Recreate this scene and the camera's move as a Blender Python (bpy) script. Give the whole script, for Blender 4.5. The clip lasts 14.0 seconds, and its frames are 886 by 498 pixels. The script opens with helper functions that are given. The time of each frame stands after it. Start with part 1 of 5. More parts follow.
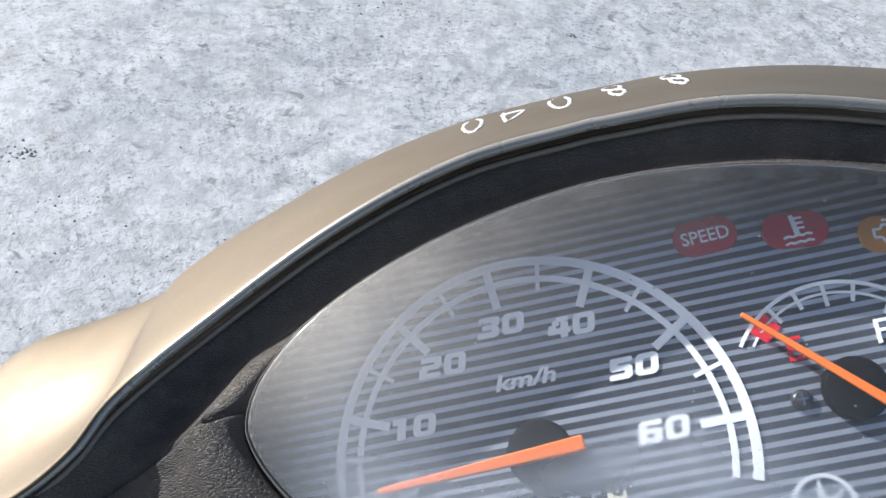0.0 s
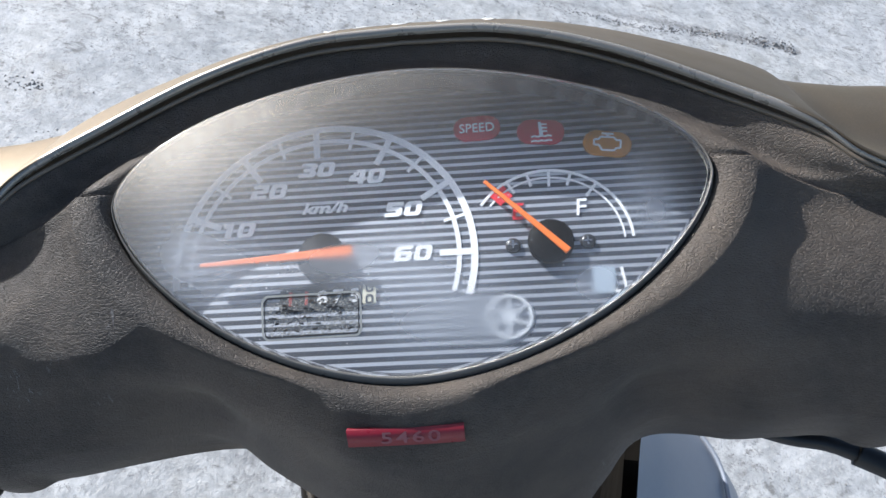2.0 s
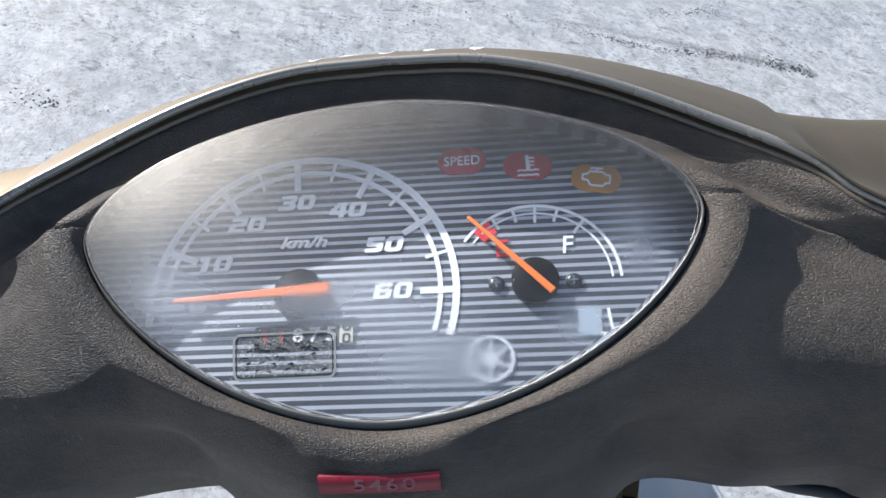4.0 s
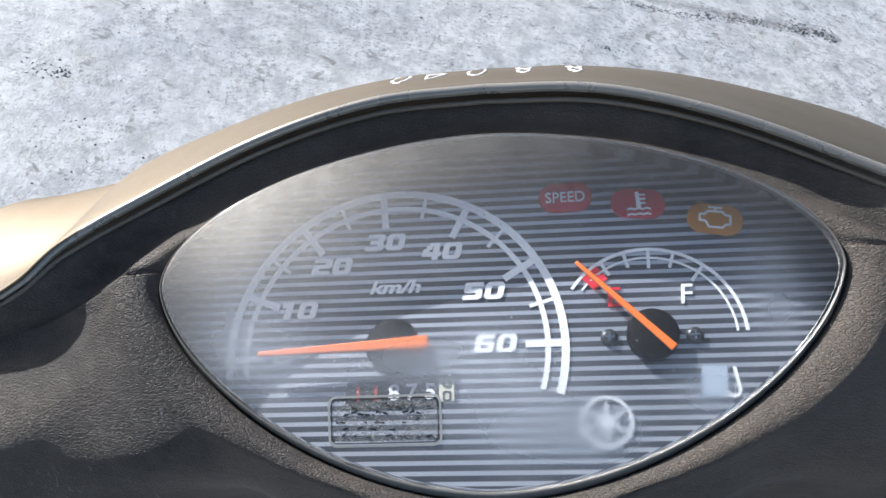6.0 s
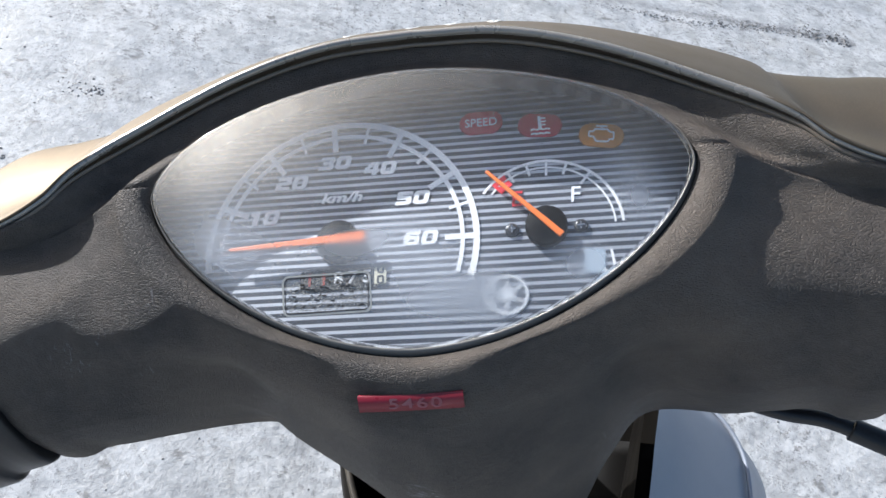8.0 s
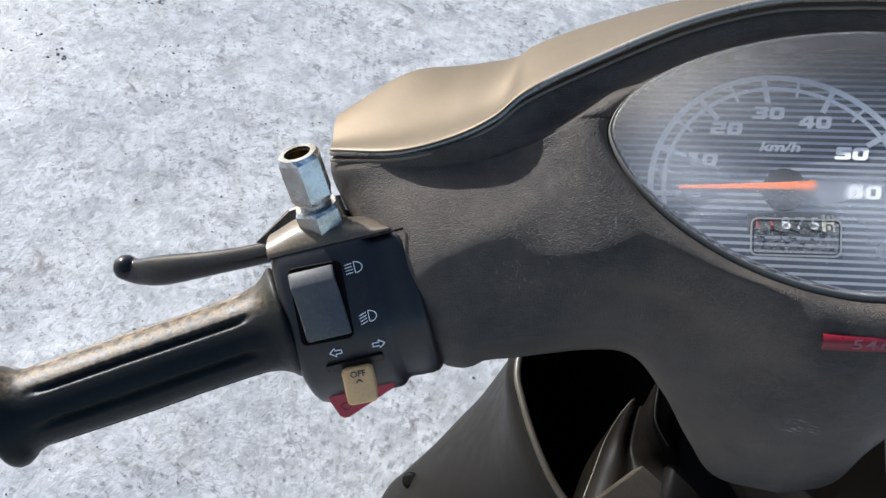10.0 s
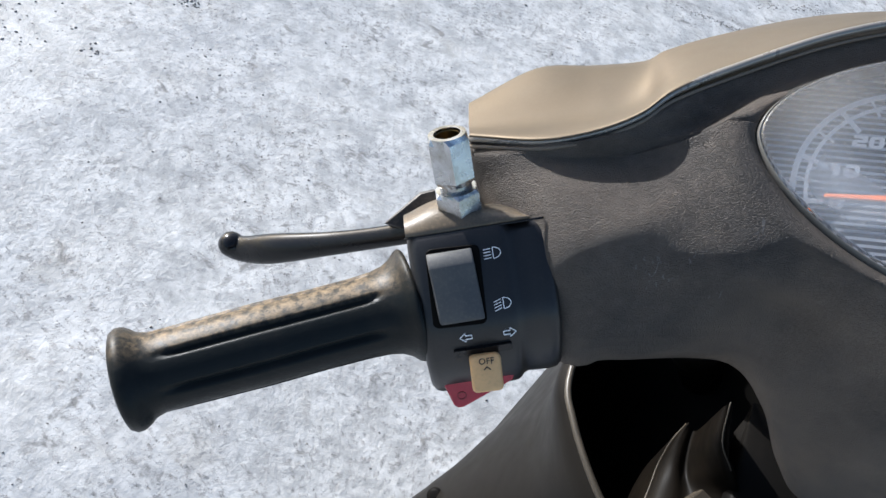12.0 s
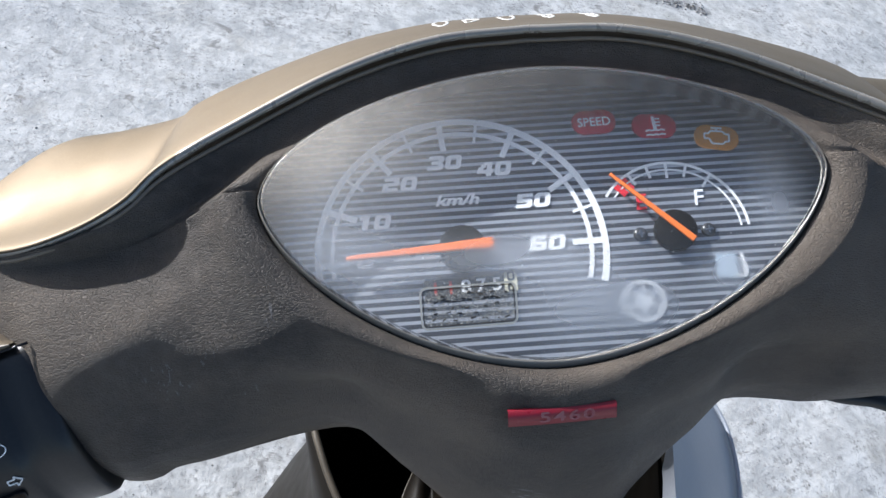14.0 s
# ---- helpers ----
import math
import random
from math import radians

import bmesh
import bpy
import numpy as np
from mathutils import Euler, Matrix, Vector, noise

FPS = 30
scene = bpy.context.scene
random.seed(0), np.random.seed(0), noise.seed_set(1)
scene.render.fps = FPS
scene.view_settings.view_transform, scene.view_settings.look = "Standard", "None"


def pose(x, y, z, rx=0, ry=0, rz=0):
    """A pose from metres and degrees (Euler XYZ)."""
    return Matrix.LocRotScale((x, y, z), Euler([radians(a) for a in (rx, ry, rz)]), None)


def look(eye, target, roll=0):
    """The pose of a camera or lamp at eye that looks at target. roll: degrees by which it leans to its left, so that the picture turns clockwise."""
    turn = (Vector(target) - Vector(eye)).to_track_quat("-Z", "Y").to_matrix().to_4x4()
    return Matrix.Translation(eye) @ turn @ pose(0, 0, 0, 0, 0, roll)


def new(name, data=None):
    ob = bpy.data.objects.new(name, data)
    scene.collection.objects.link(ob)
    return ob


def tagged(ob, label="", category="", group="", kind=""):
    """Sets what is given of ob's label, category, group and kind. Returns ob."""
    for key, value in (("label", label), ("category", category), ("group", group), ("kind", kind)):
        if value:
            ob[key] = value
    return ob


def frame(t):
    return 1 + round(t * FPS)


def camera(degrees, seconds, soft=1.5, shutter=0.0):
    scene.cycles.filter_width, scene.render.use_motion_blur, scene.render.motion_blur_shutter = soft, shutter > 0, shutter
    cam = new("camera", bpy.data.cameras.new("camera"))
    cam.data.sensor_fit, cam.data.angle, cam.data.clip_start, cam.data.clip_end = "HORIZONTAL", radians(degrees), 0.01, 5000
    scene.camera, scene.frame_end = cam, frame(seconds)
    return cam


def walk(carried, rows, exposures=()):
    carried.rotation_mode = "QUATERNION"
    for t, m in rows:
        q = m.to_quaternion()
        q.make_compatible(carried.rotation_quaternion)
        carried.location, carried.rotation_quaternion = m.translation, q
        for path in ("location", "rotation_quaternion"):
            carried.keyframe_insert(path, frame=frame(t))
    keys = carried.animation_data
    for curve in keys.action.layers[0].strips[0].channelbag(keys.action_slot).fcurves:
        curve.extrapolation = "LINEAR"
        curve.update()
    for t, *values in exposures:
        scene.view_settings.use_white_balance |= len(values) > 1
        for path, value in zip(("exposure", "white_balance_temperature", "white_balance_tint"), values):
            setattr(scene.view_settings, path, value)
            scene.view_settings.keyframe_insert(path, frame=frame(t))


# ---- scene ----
cam = camera(55.26, 14.0)
ROWS = [
    (0, -0.0790, -0.1085, 1.1888, 41.28, -5.86, -5.70),
    (0.5, -0.0755, -0.1275, 1.1978, 39.85, -8.99, -3.84),
    (1, -0.0587, -0.1527, 1.2131, 40.18, -11.14, -2.17),
    (1.5, -0.0484, -0.1819, 1.2183, 41.08, -11.60, -0.24),
    (2, -0.0318, -0.1929, 1.2200, 41.25, -12.01, 1.00),
    (2.5, -0.0310, -0.1921, 1.2181, 41.44, -12.92, 2.20),
    (2.7, -0.0290, -0.1900, 1.2173, 42.01, -13.44, 2.27),
    (4.8, -0.0207, -0.1710, 1.2255, 42.24, -10.73, 2.17),
    (5, -0.0286, -0.1651, 1.2276, 42.16, -10.78, 2.27),
    (5.5, -0.0471, -0.1484, 1.2165, 40.28, -11.38, 2.38),
    (6, -0.0501, -0.1508, 1.2143, 39.50, -11.35, 2.44),
    (6.5, -0.0527, -0.1618, 1.2277, 40.72, -9.79, 3.94),
    (7, -0.0198, -0.1908, 1.2391, 41.89, -7.81, 5.13),
    (7.2, -0.0066, -0.2057, 1.2386, 42.23, -7.34, 5.32),
    (9.3, -0.1027, -0.2182, 1.2357, 36.42, -12.84, -0.86),
    (9.5, -0.1248, -0.2225, 1.2308, 35.86, -13.17, 0.91),
    (10, -0.1856, -0.2391, 1.2129, 36.51, -14.25, 6.10),
    (10.5, -0.2284, -0.2519, 1.1959, 37.16, -15.50, 9.26),
    (11, -0.2364, -0.2575, 1.1899, 37.38, -16.27, 10.05),
    (11.5, -0.2365, -0.2587, 1.1880, 37.54, -16.80, 10.00),
    (12, -0.2336, -0.2566, 1.1874, 37.65, -17.27, 9.05),
    (12.5, -0.2174, -0.2461, 1.1901, 37.70, -17.67, 6.15),
    (13, -0.1849, -0.2263, 1.1970, 38.26, -17.58, 1.90),
    (13.5, -0.1466, -0.2060, 1.2117, 39.11, -17.02, -1.56),
    (14, -0.1103, -0.1917, 1.2197, 39.41, -16.67, -4.22),
]
walk(cam, [(t, pose(*p)) for t, *p in ROWS], [(0, 0.55), (2.5, 0.58), (7, 0.58), (9.5, 0.54), (11.5, 0.6), (12.5, 0.66), (13, 0.72), (13.5, 0.66), (14, 0.58)])

# ---- light ----
SUN_DIR = Vector((0.728, -0.572, -0.378)).normalized()
sun = new("sun", bpy.data.lights.new("sun", "SUN"))
sun.data.energy, sun.data.angle, sun.data.color = 5.4, radians(0.6), (1.0, 0.975, 0.94)
sun.matrix_world = look((0, 0, 0), SUN_DIR)
sun.location = (-2.0, 4.0, 3.0)
world = bpy.data.worlds.new("sky")
scene.world = world
world.use_nodes = True
_wt = world.node_tree
_sky = _wt.nodes.new("ShaderNodeTexSky")
_sky.sky_type, _sky.sun_disc = "NISHITA", False
_sky.sun_elevation, _sky.sun_rotation = math.asin(-SUN_DIR.z), math.atan2(-SUN_DIR.x, -SUN_DIR.y)
_sky.air_density, _sky.dust_density = 1.0, 2.0
_wt.links.new(_sky.outputs[0], _wt.nodes["Background"].inputs[0])
_wt.nodes["Background"].inputs[1].default_value = 0.115
scene.view_settings.use_white_balance = True
scene.view_settings.white_balance_temperature = 5980


# ---- materials ----
class Mat:
    """A node material with a Principled shader and short calls to build textures."""

    def __init__(self, name, color=(0.5, 0.5, 0.5), rough=0.5, metal=0.0, spec=0.5, coat=0.0):
        self.m = bpy.data.materials.new(name)
        self.m.use_nodes = True
        self.t = self.m.node_tree
        self.b = self.t.nodes["Principled BSDF"]
        self.set("Base Color", (*color, 1)), self.set("Roughness", rough), self.set("Metallic", metal)
        self.set("Specular IOR Level", spec), self.set("Coat Weight", coat)
        self._co = None

    def set(self, socket, value):
        if hasattr(value, "is_linked"):
            self.t.links.new(value, self.b.inputs[socket])
        else:
            self.b.inputs[socket].default_value = value
        return self

    def co(self, scale=(1, 1, 1)):
        if self._co is None:
            self._co = self.t.nodes.new("ShaderNodeTexCoord").outputs["Object"]
        if tuple(scale) == (1, 1, 1):
            return self._co
        n = self.t.nodes.new("ShaderNodeMapping")
        n.inputs["Scale"].default_value = scale
        self.t.links.new(self._co, n.inputs[0])
        return n.outputs[0]

    def noise(self, scale, detail=4.0, rough=0.55, stretch=(1, 1, 1), distortion=0.0):
        n = self.t.nodes.new("ShaderNodeTexNoise")
        n.inputs["Scale"].default_value, n.inputs["Detail"].default_value = scale, detail
        n.inputs["Roughness"].default_value, n.inputs["Distortion"].default_value = rough, distortion
        self.t.links.new(self.co(stretch), n.inputs["Vector"])
        return n.outputs["Fac"]

    def voronoi(self, scale, feature="F1", out="Distance", stretch=(1, 1, 1), warp=0.0):
        n = self.t.nodes.new("ShaderNodeTexVoronoi")
        n.feature = feature
        n.inputs["Scale"].default_value = scale
        where = self.co(stretch)
        if warp:
            w = self.t.nodes.new("ShaderNodeTexNoise")
            w.inputs["Scale"].default_value, w.inputs["Detail"].default_value = 0.7 * scale, 2.0
            self.t.links.new(where, w.inputs["Vector"])
            shift = self.t.nodes.new("ShaderNodeVectorMath")
            shift.operation = "MULTIPLY_ADD"
            self.t.links.new(w.outputs["Color"], shift.inputs[0])
            shift.inputs[1].default_value = (warp, warp, warp)
            self.t.links.new(where, shift.inputs[2])
            where = shift.outputs[0]
        self.t.links.new(where, n.inputs["Vector"])
        return n.outputs[out]

    def ramp(self, fac, stops):
        n = self.t.nodes.new("ShaderNodeValToRGB")
        els = n.color_ramp.elements
        while len(els) < len(stops):
            els.new(0.5)
        for e, (pos, c) in zip(els, stops):
            e.position, e.color = pos, (*c, 1) if isinstance(c, tuple) else (c, c, c, 1)
        self.t.links.new(fac, n.inputs[0])
        return n.outputs[0]

    def mix(self, fac, a, b, blend="MIX"):
        n = self.t.nodes.new("ShaderNodeMix")
        n.data_type, n.blend_type = "RGBA", blend
        for sock, v in ((n.inputs[0], fac), (n.inputs[6], a), (n.inputs[7], b)):
            if hasattr(v, "is_linked"):
                self.t.links.new(v, sock)
            elif isinstance(v, tuple):
                sock.default_value = (*v, 1)
            else:
                sock.default_value = v
        return n.outputs[2]

    def math(self, op, a, b=0.0, clamp=False):
        n = self.t.nodes.new("ShaderNodeMath")
        n.operation, n.use_clamp = op, clamp
        for sock, v in zip(n.inputs, (a, b)):
            if hasattr(v, "is_linked"):
                self.t.links.new(v, sock)
            else:
                sock.default_value = v
        return n.outputs[0]

    def bump(self, height, strength=0.3, distance=0.001, after=None):
        n = self.t.nodes.new("ShaderNodeBump")
        n.inputs["Strength"].default_value, n.inputs["Distance"].default_value = strength, distance
        self.t.links.new(height, n.inputs["Height"])
        if after is not None:
            self.t.links.new(after, n.inputs["Normal"])
        self.t.links.new(n.outputs[0], self.b.inputs["Normal"])
        return n.outputs[0]


def plastic(name, color, rough, dust=(0.25, 0.2, 0.15), amount=0.25, grain=0.0, spec=0.5):
    """Moulded plastic with blotchy dust and fine grain."""
    m = Mat(name, color, rough, spec=spec)
    d = m.ramp(m.noise(22, 5, 0.65), [(0.42, 0.0), (0.72, amount)])
    fine = m.ramp(m.noise(900, 2, 0.5), [(0.5, 0.0), (0.75, 0.5 * amount)])
    m.set("Base Color", m.mix(m.math("ADD", d, fine, True), color, dust))
    m.set("Roughness", m.math("ADD", m.math("MULTIPLY", m.noise(60, 4), 0.25), rough - 0.12))
    if grain:
        m.bump(m.noise(700, 3, 0.6), grain, 0.0004)
    return m


def spot(m, cx, cy, cz, r):
    """A soft round mask about a place on the handlebar (millimetres)."""
    n = m.t.nodes.new("ShaderNodeVectorMath")
    n.operation = "DISTANCE"
    m.t.links.new(m.co(), n.inputs[0])
    n.inputs[1].default_value = (cx * 0.001, cy * 0.001, cz * 0.001)
    return m.ramp(m.math("DIVIDE", n.outputs["Value"], r * 0.001), [(0.55, 1.0), (1.0, 0.0)])


def cover_material():
    """Black leather-grained plastic, greyed and dusty, with old scuffs and the ghost of a sticker on its neck."""
    m = Mat("grained_plastic", rough=0.6, spec=0.22)
    cells = m.voronoi(900, "DISTANCE_TO_EDGE", stretch=(0.75, 1.5, 1.0), warp=0.0018)
    grain = m.ramp(cells, [(0.0, 0.0), (0.16, 1.0)])
    dust = m.ramp(m.noise(14, 6, 0.62), [(0.34, 0.1), (0.72, 1.0)])
    fine = m.noise(260, 3, 0.6)
    base = m.mix(m.math("MULTIPLY", dust, 0.6), (0.036, 0.034, 0.033), (0.205, 0.164, 0.127))
    base = m.mix(m.math("MULTIPLY", m.ramp(fine, [(0.45, 0.0), (0.8, 1.0)]), 0.22), base, (0.19, 0.17, 0.15))
    scuff = m.ramp(m.noise(38, 5, 0.75, (1.0, 2.2, 1.0), 1.2), [(0.70, 0.0), (0.76, 1.0)])
    base = m.mix(m.math("MULTIPLY", scuff, 0.3), base, (0.24, 0.23, 0.22))
    streak = m.ramp(m.noise(260, 3, 0.6, (2.6, 0.7, 1.0), 0.6), [(0.60, 0.0), (0.64, 1.0)])
    for place in ((-129, -57, -3, 9), (-114, -50, 0, 7), (-93, -38, 6, 9), (-104, -63, -12, 6)):
        base = m.mix(m.math("MULTIPLY", m.math("MULTIPLY", streak, spot(m, *place)), 0.28), base, (0.34, 0.35, 0.37))
    ghost = m.math("MULTIPLY", m.math("MULTIPLY", spot(m, -24, -91, -42, 26), 1.0), m.ramp(m.noise(420, 4, 0.7), [(0.45, 0.2), (0.6, 1.0)]))
    ghost = m.math("MAXIMUM", ghost, m.math("MULTIPLY", spot(m, 12, -92, -44, 27), m.ramp(m.noise(420, 4, 0.7), [(0.45, 0.2), (0.6, 1.0)])))
    base = m.mix(m.math("MULTIPLY", ghost, 0.38), base, (0.020, 0.020, 0.022))
    fleck = m.ramp(m.noise(330, 4, 0.7, (0.5, 1.0, 2.0)), [(0.56, 0.0), (0.60, 1.0)])
    base = m.mix(m.math("MULTIPLY", fleck, spot(m, -15, -98.5, -62, 10)), base, (0.36, 0.37, 0.39))
    m.set("Base Color", base)
    m.set("Roughness", m.math("ADD", m.math("MULTIPLY", fine, 0.25), 0.42))
    first = m.bump(m.noise(9, 3), 0.15, 0.002)
    m.bump(m.mix(0.55, grain, m.noise(700, 4, 0.7, (0.7, 1.4, 1.0), 1.0)), 0.85, 0.0006, first)
    return m


def paint_material(name, color, dusty, rough=0.33, metal=0.55, dirt=0.6, coat=0.35, spec=0.5):
    """Metallic paint under a dull, dusty lacquer."""
    m = Mat(name, color, rough, metal, spec, coat)
    m.set("Coat Roughness", 0.25)
    flake = m.noise(2600, 1, 0.5)
    dust = m.ramp(m.noise(17, 6, 0.6), [(0.35, 0.0), (0.8, dirt)])
    base = m.mix(m.ramp(flake, [(0.45, 0.0), (0.7, 0.35)]), color, tuple(min(1, c * 1.6) for c in color))
    m.set("Base Color", m.mix(dust, base, dusty))
    m.set("Roughness", m.math("ADD", m.math("MULTIPLY", m.noise(45, 5), 0.22), rough - 0.1))
    m.set("Metallic", m.math("SUBTRACT", metal, m.math("MULTIPLY", dust, 0.5)))
    m.bump(m.noise(180, 4), 0.06, 0.0004)
    return m


def snow_material():
    """Packed icy snow, mottled grey, with trodden-in grit and a few yellowed patches."""
    m = Mat("packed_snow", rough=0.55, spec=0.35)
    broad = m.ramp(m.noise(2.2, 6, 0.6), [(0.34, 0.0), (0.66, 1.0)])
    mid = m.ramp(m.noise(17, 8, 0.74), [(0.40, 0.0), (0.58, 1.0)])
    base = m.mix(mid, (0.36, 0.36, 0.35), (0.56, 0.56, 0.545))
    blotch = m.ramp(m.noise(22, 5, 0.62, (1.0, 1.25, 1.0), 0.5), [(0.52, 0.0), (0.66, 0.5)])
    base = m.mix(blotch, base, (0.31, 0.306, 0.30))
    base = m.mix(m.math("MULTIPLY", broad, 0.30), base, (0.50, 0.51, 0.525))
    clod = m.ramp(m.noise(17, 7, 0.66, (1.0, 1.3, 1.0), 0.6), [(0.585, 0.0), (0.67, 0.8)])
    base = m.mix(clod, base, (0.17, 0.165, 0.155))
    tan = m.ramp(m.noise(7, 5, 0.7), [(0.56, 0.0), (0.72, 0.55)])
    base = m.mix(tan, base, (0.35, 0.33, 0.29))
    where = m.ramp(m.noise(4.3, 5, 0.65), [(0.36, 0.2), (0.60, 1.0)])
    pit = m.ramp(m.noise(58, 7, 0.78), [(0.515, 0.0), (0.60, 1.0)])
    base = m.mix(m.math("MULTIPLY", m.math("MULTIPLY", pit, where), 0.75), base, (0.20, 0.193, 0.185))
    grit = m.ramp(m.noise(115, 6, 0.78), [(0.575, 0.0), (0.62, 1.0)])
    base = m.mix(m.math("MULTIPLY", grit, m.math("MULTIPLY", where, 0.85)), base, (0.12, 0.115, 0.11))
    sep = m.t.nodes.new("ShaderNodeSeparateXYZ")
    m.t.links.new(m.co(), sep.inputs[0])
    off = m.math("ABSOLUTE", m.math("SUBTRACT", m.math("ADD", sep.outputs[1], m.math("MULTIPLY", m.math("SUBTRACT", m.noise(24, 4), 0.5), 0.05)), 1.885))
    width = m.ramp(sep.outputs[0], [(0.22, 0.25), (0.98, 1.0)])
    along = m.math("MULTIPLY", m.ramp(sep.outputs[0], [(0.15, 0.0), (0.9, 1.0)]), m.math("LESS_THAN", sep.outputs[0], 1.26))
    line = m.ramp(m.math("DIVIDE", off, m.math("MULTIPLY", width, 0.03)), [(0.1, 1.0), (0.9, 0.0)])
    crack = m.math("MULTIPLY", m.math("MULTIPLY", line, along), m.ramp(m.noise(90, 5, 0.7), [(0.35, 0.2), (0.6, 1.0)]))
    base = m.mix(m.math("MULTIPLY", crack, 0.85), base, (0.13, 0.125, 0.12))
    m.set("Base Color", base)
    m.set("Roughness", m.math("ADD", m.math("MULTIPLY", mid, 0.3), 0.4))
    a = m.bump(m.noise(16, 6, 0.7), 0.28, 0.010)
    m.bump(m.noise(70, 4, 0.7), 0.32, 0.006, a)
    return m


SNOW = snow_material()
COVER = cover_material()
BRONZE = paint_material("bronze_paint", (0.148, 0.117, 0.081), (0.138, 0.117, 0.093), 0.58, 0.95, 0.35, 0.08)
TRIM = paint_material("bronze_edge", (0.27, 0.245, 0.21), (0.3, 0.275, 0.24), 0.27)
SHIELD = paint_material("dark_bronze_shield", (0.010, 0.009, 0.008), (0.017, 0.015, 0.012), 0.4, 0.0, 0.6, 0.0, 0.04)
SILVER = paint_material("silver_blue_paint", (0.26, 0.28, 0.32), (0.32, 0.33, 0.36), 0.42, 0.1, 0.6, 0.05)
BLACK = plastic("black_plastic", (0.011, 0.011, 0.012), 0.34, (0.07, 0.062, 0.055), 0.16, 0.06, 0.45)
GLOSSBLACK = plastic("glossy_black", (0.007, 0.007, 0.008), 0.24, (0.04, 0.036, 0.03), 0.1, 0.0, 0.36)
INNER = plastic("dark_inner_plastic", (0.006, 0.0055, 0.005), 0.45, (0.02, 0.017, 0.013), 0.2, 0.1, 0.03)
RUBBER = plastic("grip_rubber", (0.012, 0.011, 0.011), 0.42, (0.07, 0.052, 0.035), 0.3, 0.4, 0.3)


def sunlit_worn_grip_material():
    """Black rubber, tan along the side towards the sun: wear and sunlight painted together."""
    m = Mat("sunlit_worn_rubber", rough=0.42, spec=0.18)
    n = m.t.nodes.new("ShaderNodeVectorMath")
    n.operation = "DOT_PRODUCT"
    m.t.links.new(m.co(), n.inputs[0])
    # Points across the grip at the sun, so the tan mask follows the lit side.
    n.inputs[1].default_value = (-0.285, 0.773, 0.567)
    side = m.math("MULTIPLY", m.math("SUBTRACT", n.outputs["Value"], SUNLIT_SIDE), 1000.0 / 5.0)
    worn = m.math("MULTIPLY", m.ramp(side, [(0.0, 0.0), (1.0, 1.0)]), m.ramp(m.noise(300, 5, 0.75), [(0.40, 0.08), (0.62, 1.0)]))
    along = m.t.nodes.new("ShaderNodeVectorMath")
    along.operation = "DOT_PRODUCT"
    m.t.links.new(m.co(), along.inputs[0])
    along.inputs[1].default_value = (-0.8973, -0.4231, 0.1256)
    run = m.math("MULTIPLY", m.math("SUBTRACT", along.outputs["Value"], 0.2227), 1000.0 / 113.0)
    worn = m.math("MULTIPLY", worn, m.math("MULTIPLY", m.ramp(run, [(0.03, 0.15), (0.14, 1.0)]), m.ramp(run, [(0.84, 1.0), (0.95, 0.25)])))
    base = m.mix(m.ramp(m.noise(40, 5, 0.65), [(0.5, 0.0), (0.8, 0.25)]), (0.009, 0.011, 0.011), (0.06, 0.048, 0.036))
    m.set("Base Color", m.mix(m.math("MULTIPLY", worn, 0.85), base, (0.27, 0.195, 0.115)))
    m.set("Roughness", m.math("ADD", m.math("MULTIPLY", m.noise(300, 3), 0.3), 0.25))
    m.bump(m.noise(600, 4, 0.7), 0.4, 0.0004)
    return m


SUNLIT_SIDE = 0.0012
GRIPTOP = sunlit_worn_grip_material()
GREYKEY = plastic("grey_key", (0.075, 0.078, 0.082), 0.52, (0.22, 0.20, 0.17), 0.3, 0.15, 0.25)
CREAM = plastic("cream_plastic", (0.84, 0.50, 0.22), 0.4, (0.52, 0.31, 0.13), 0.5, 0.15)
RED = plastic("red_plastic", (0.42, 0.022, 0.045), 0.4, (0.30, 0.06, 0.06), 0.4, 0.15)
TAPE = plastic("red_label_tape", (0.21, 0.010, 0.022), 0.3, (0.20, 0.045, 0.045), 0.5)
# Tan blotches give boss and bracket their sunlit tone by colour.
TANBLACK = plastic("tan_blotched_black", (0.022, 0.020, 0.018), 0.38, (0.15, 0.115, 0.08), 0.6, 0.2, 0.4)
DIALWALL = Mat("polished_dark_wall", (0.075, 0.072, 0.066), 0.2, 0.0, 0.7, 0.3)
DIALWALL.set("Roughness", DIALWALL.math("ADD", DIALWALL.math("MULTIPLY", DIALWALL.noise(60, 4), 0.2), 0.12))
DIALWALL.set("Coat Roughness", 0.06)
# Lighter brown than the cover: the lit band of its rounded edge, painted.
LIP = plastic("sunlit_lip", (0.13, 0.108, 0.08), 0.34, (0.26, 0.20, 0.145), 0.5)
SEAL = plastic("grey_lens_edge", (0.15, 0.142, 0.128), 0.3, (0.23, 0.21, 0.18), 0.5)
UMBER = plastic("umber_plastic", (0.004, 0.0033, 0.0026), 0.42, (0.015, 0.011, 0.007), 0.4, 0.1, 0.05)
HOOK = plastic("brown_metal", (0.036, 0.030, 0.022), 0.36, (0.10, 0.080, 0.055), 0.6, 0.0, 0.4)
DIMPRINT = plastic("dim_print", (0.13, 0.13, 0.13), 0.5, (0.08, 0.08, 0.08), 0.5)
# Black clamp shell; the tan paints in the sun's glare on its top.
SUNSHELL = plastic("sunlit_tan_shell", (0.045, 0.038, 0.028), 0.36, (0.24, 0.18, 0.115), 0.6, 0.15, 0.5)
SCREW = plastic("black_screw", (0.02, 0.02, 0.022), 0.3, (0.1, 0.1, 0.1), 0.3)
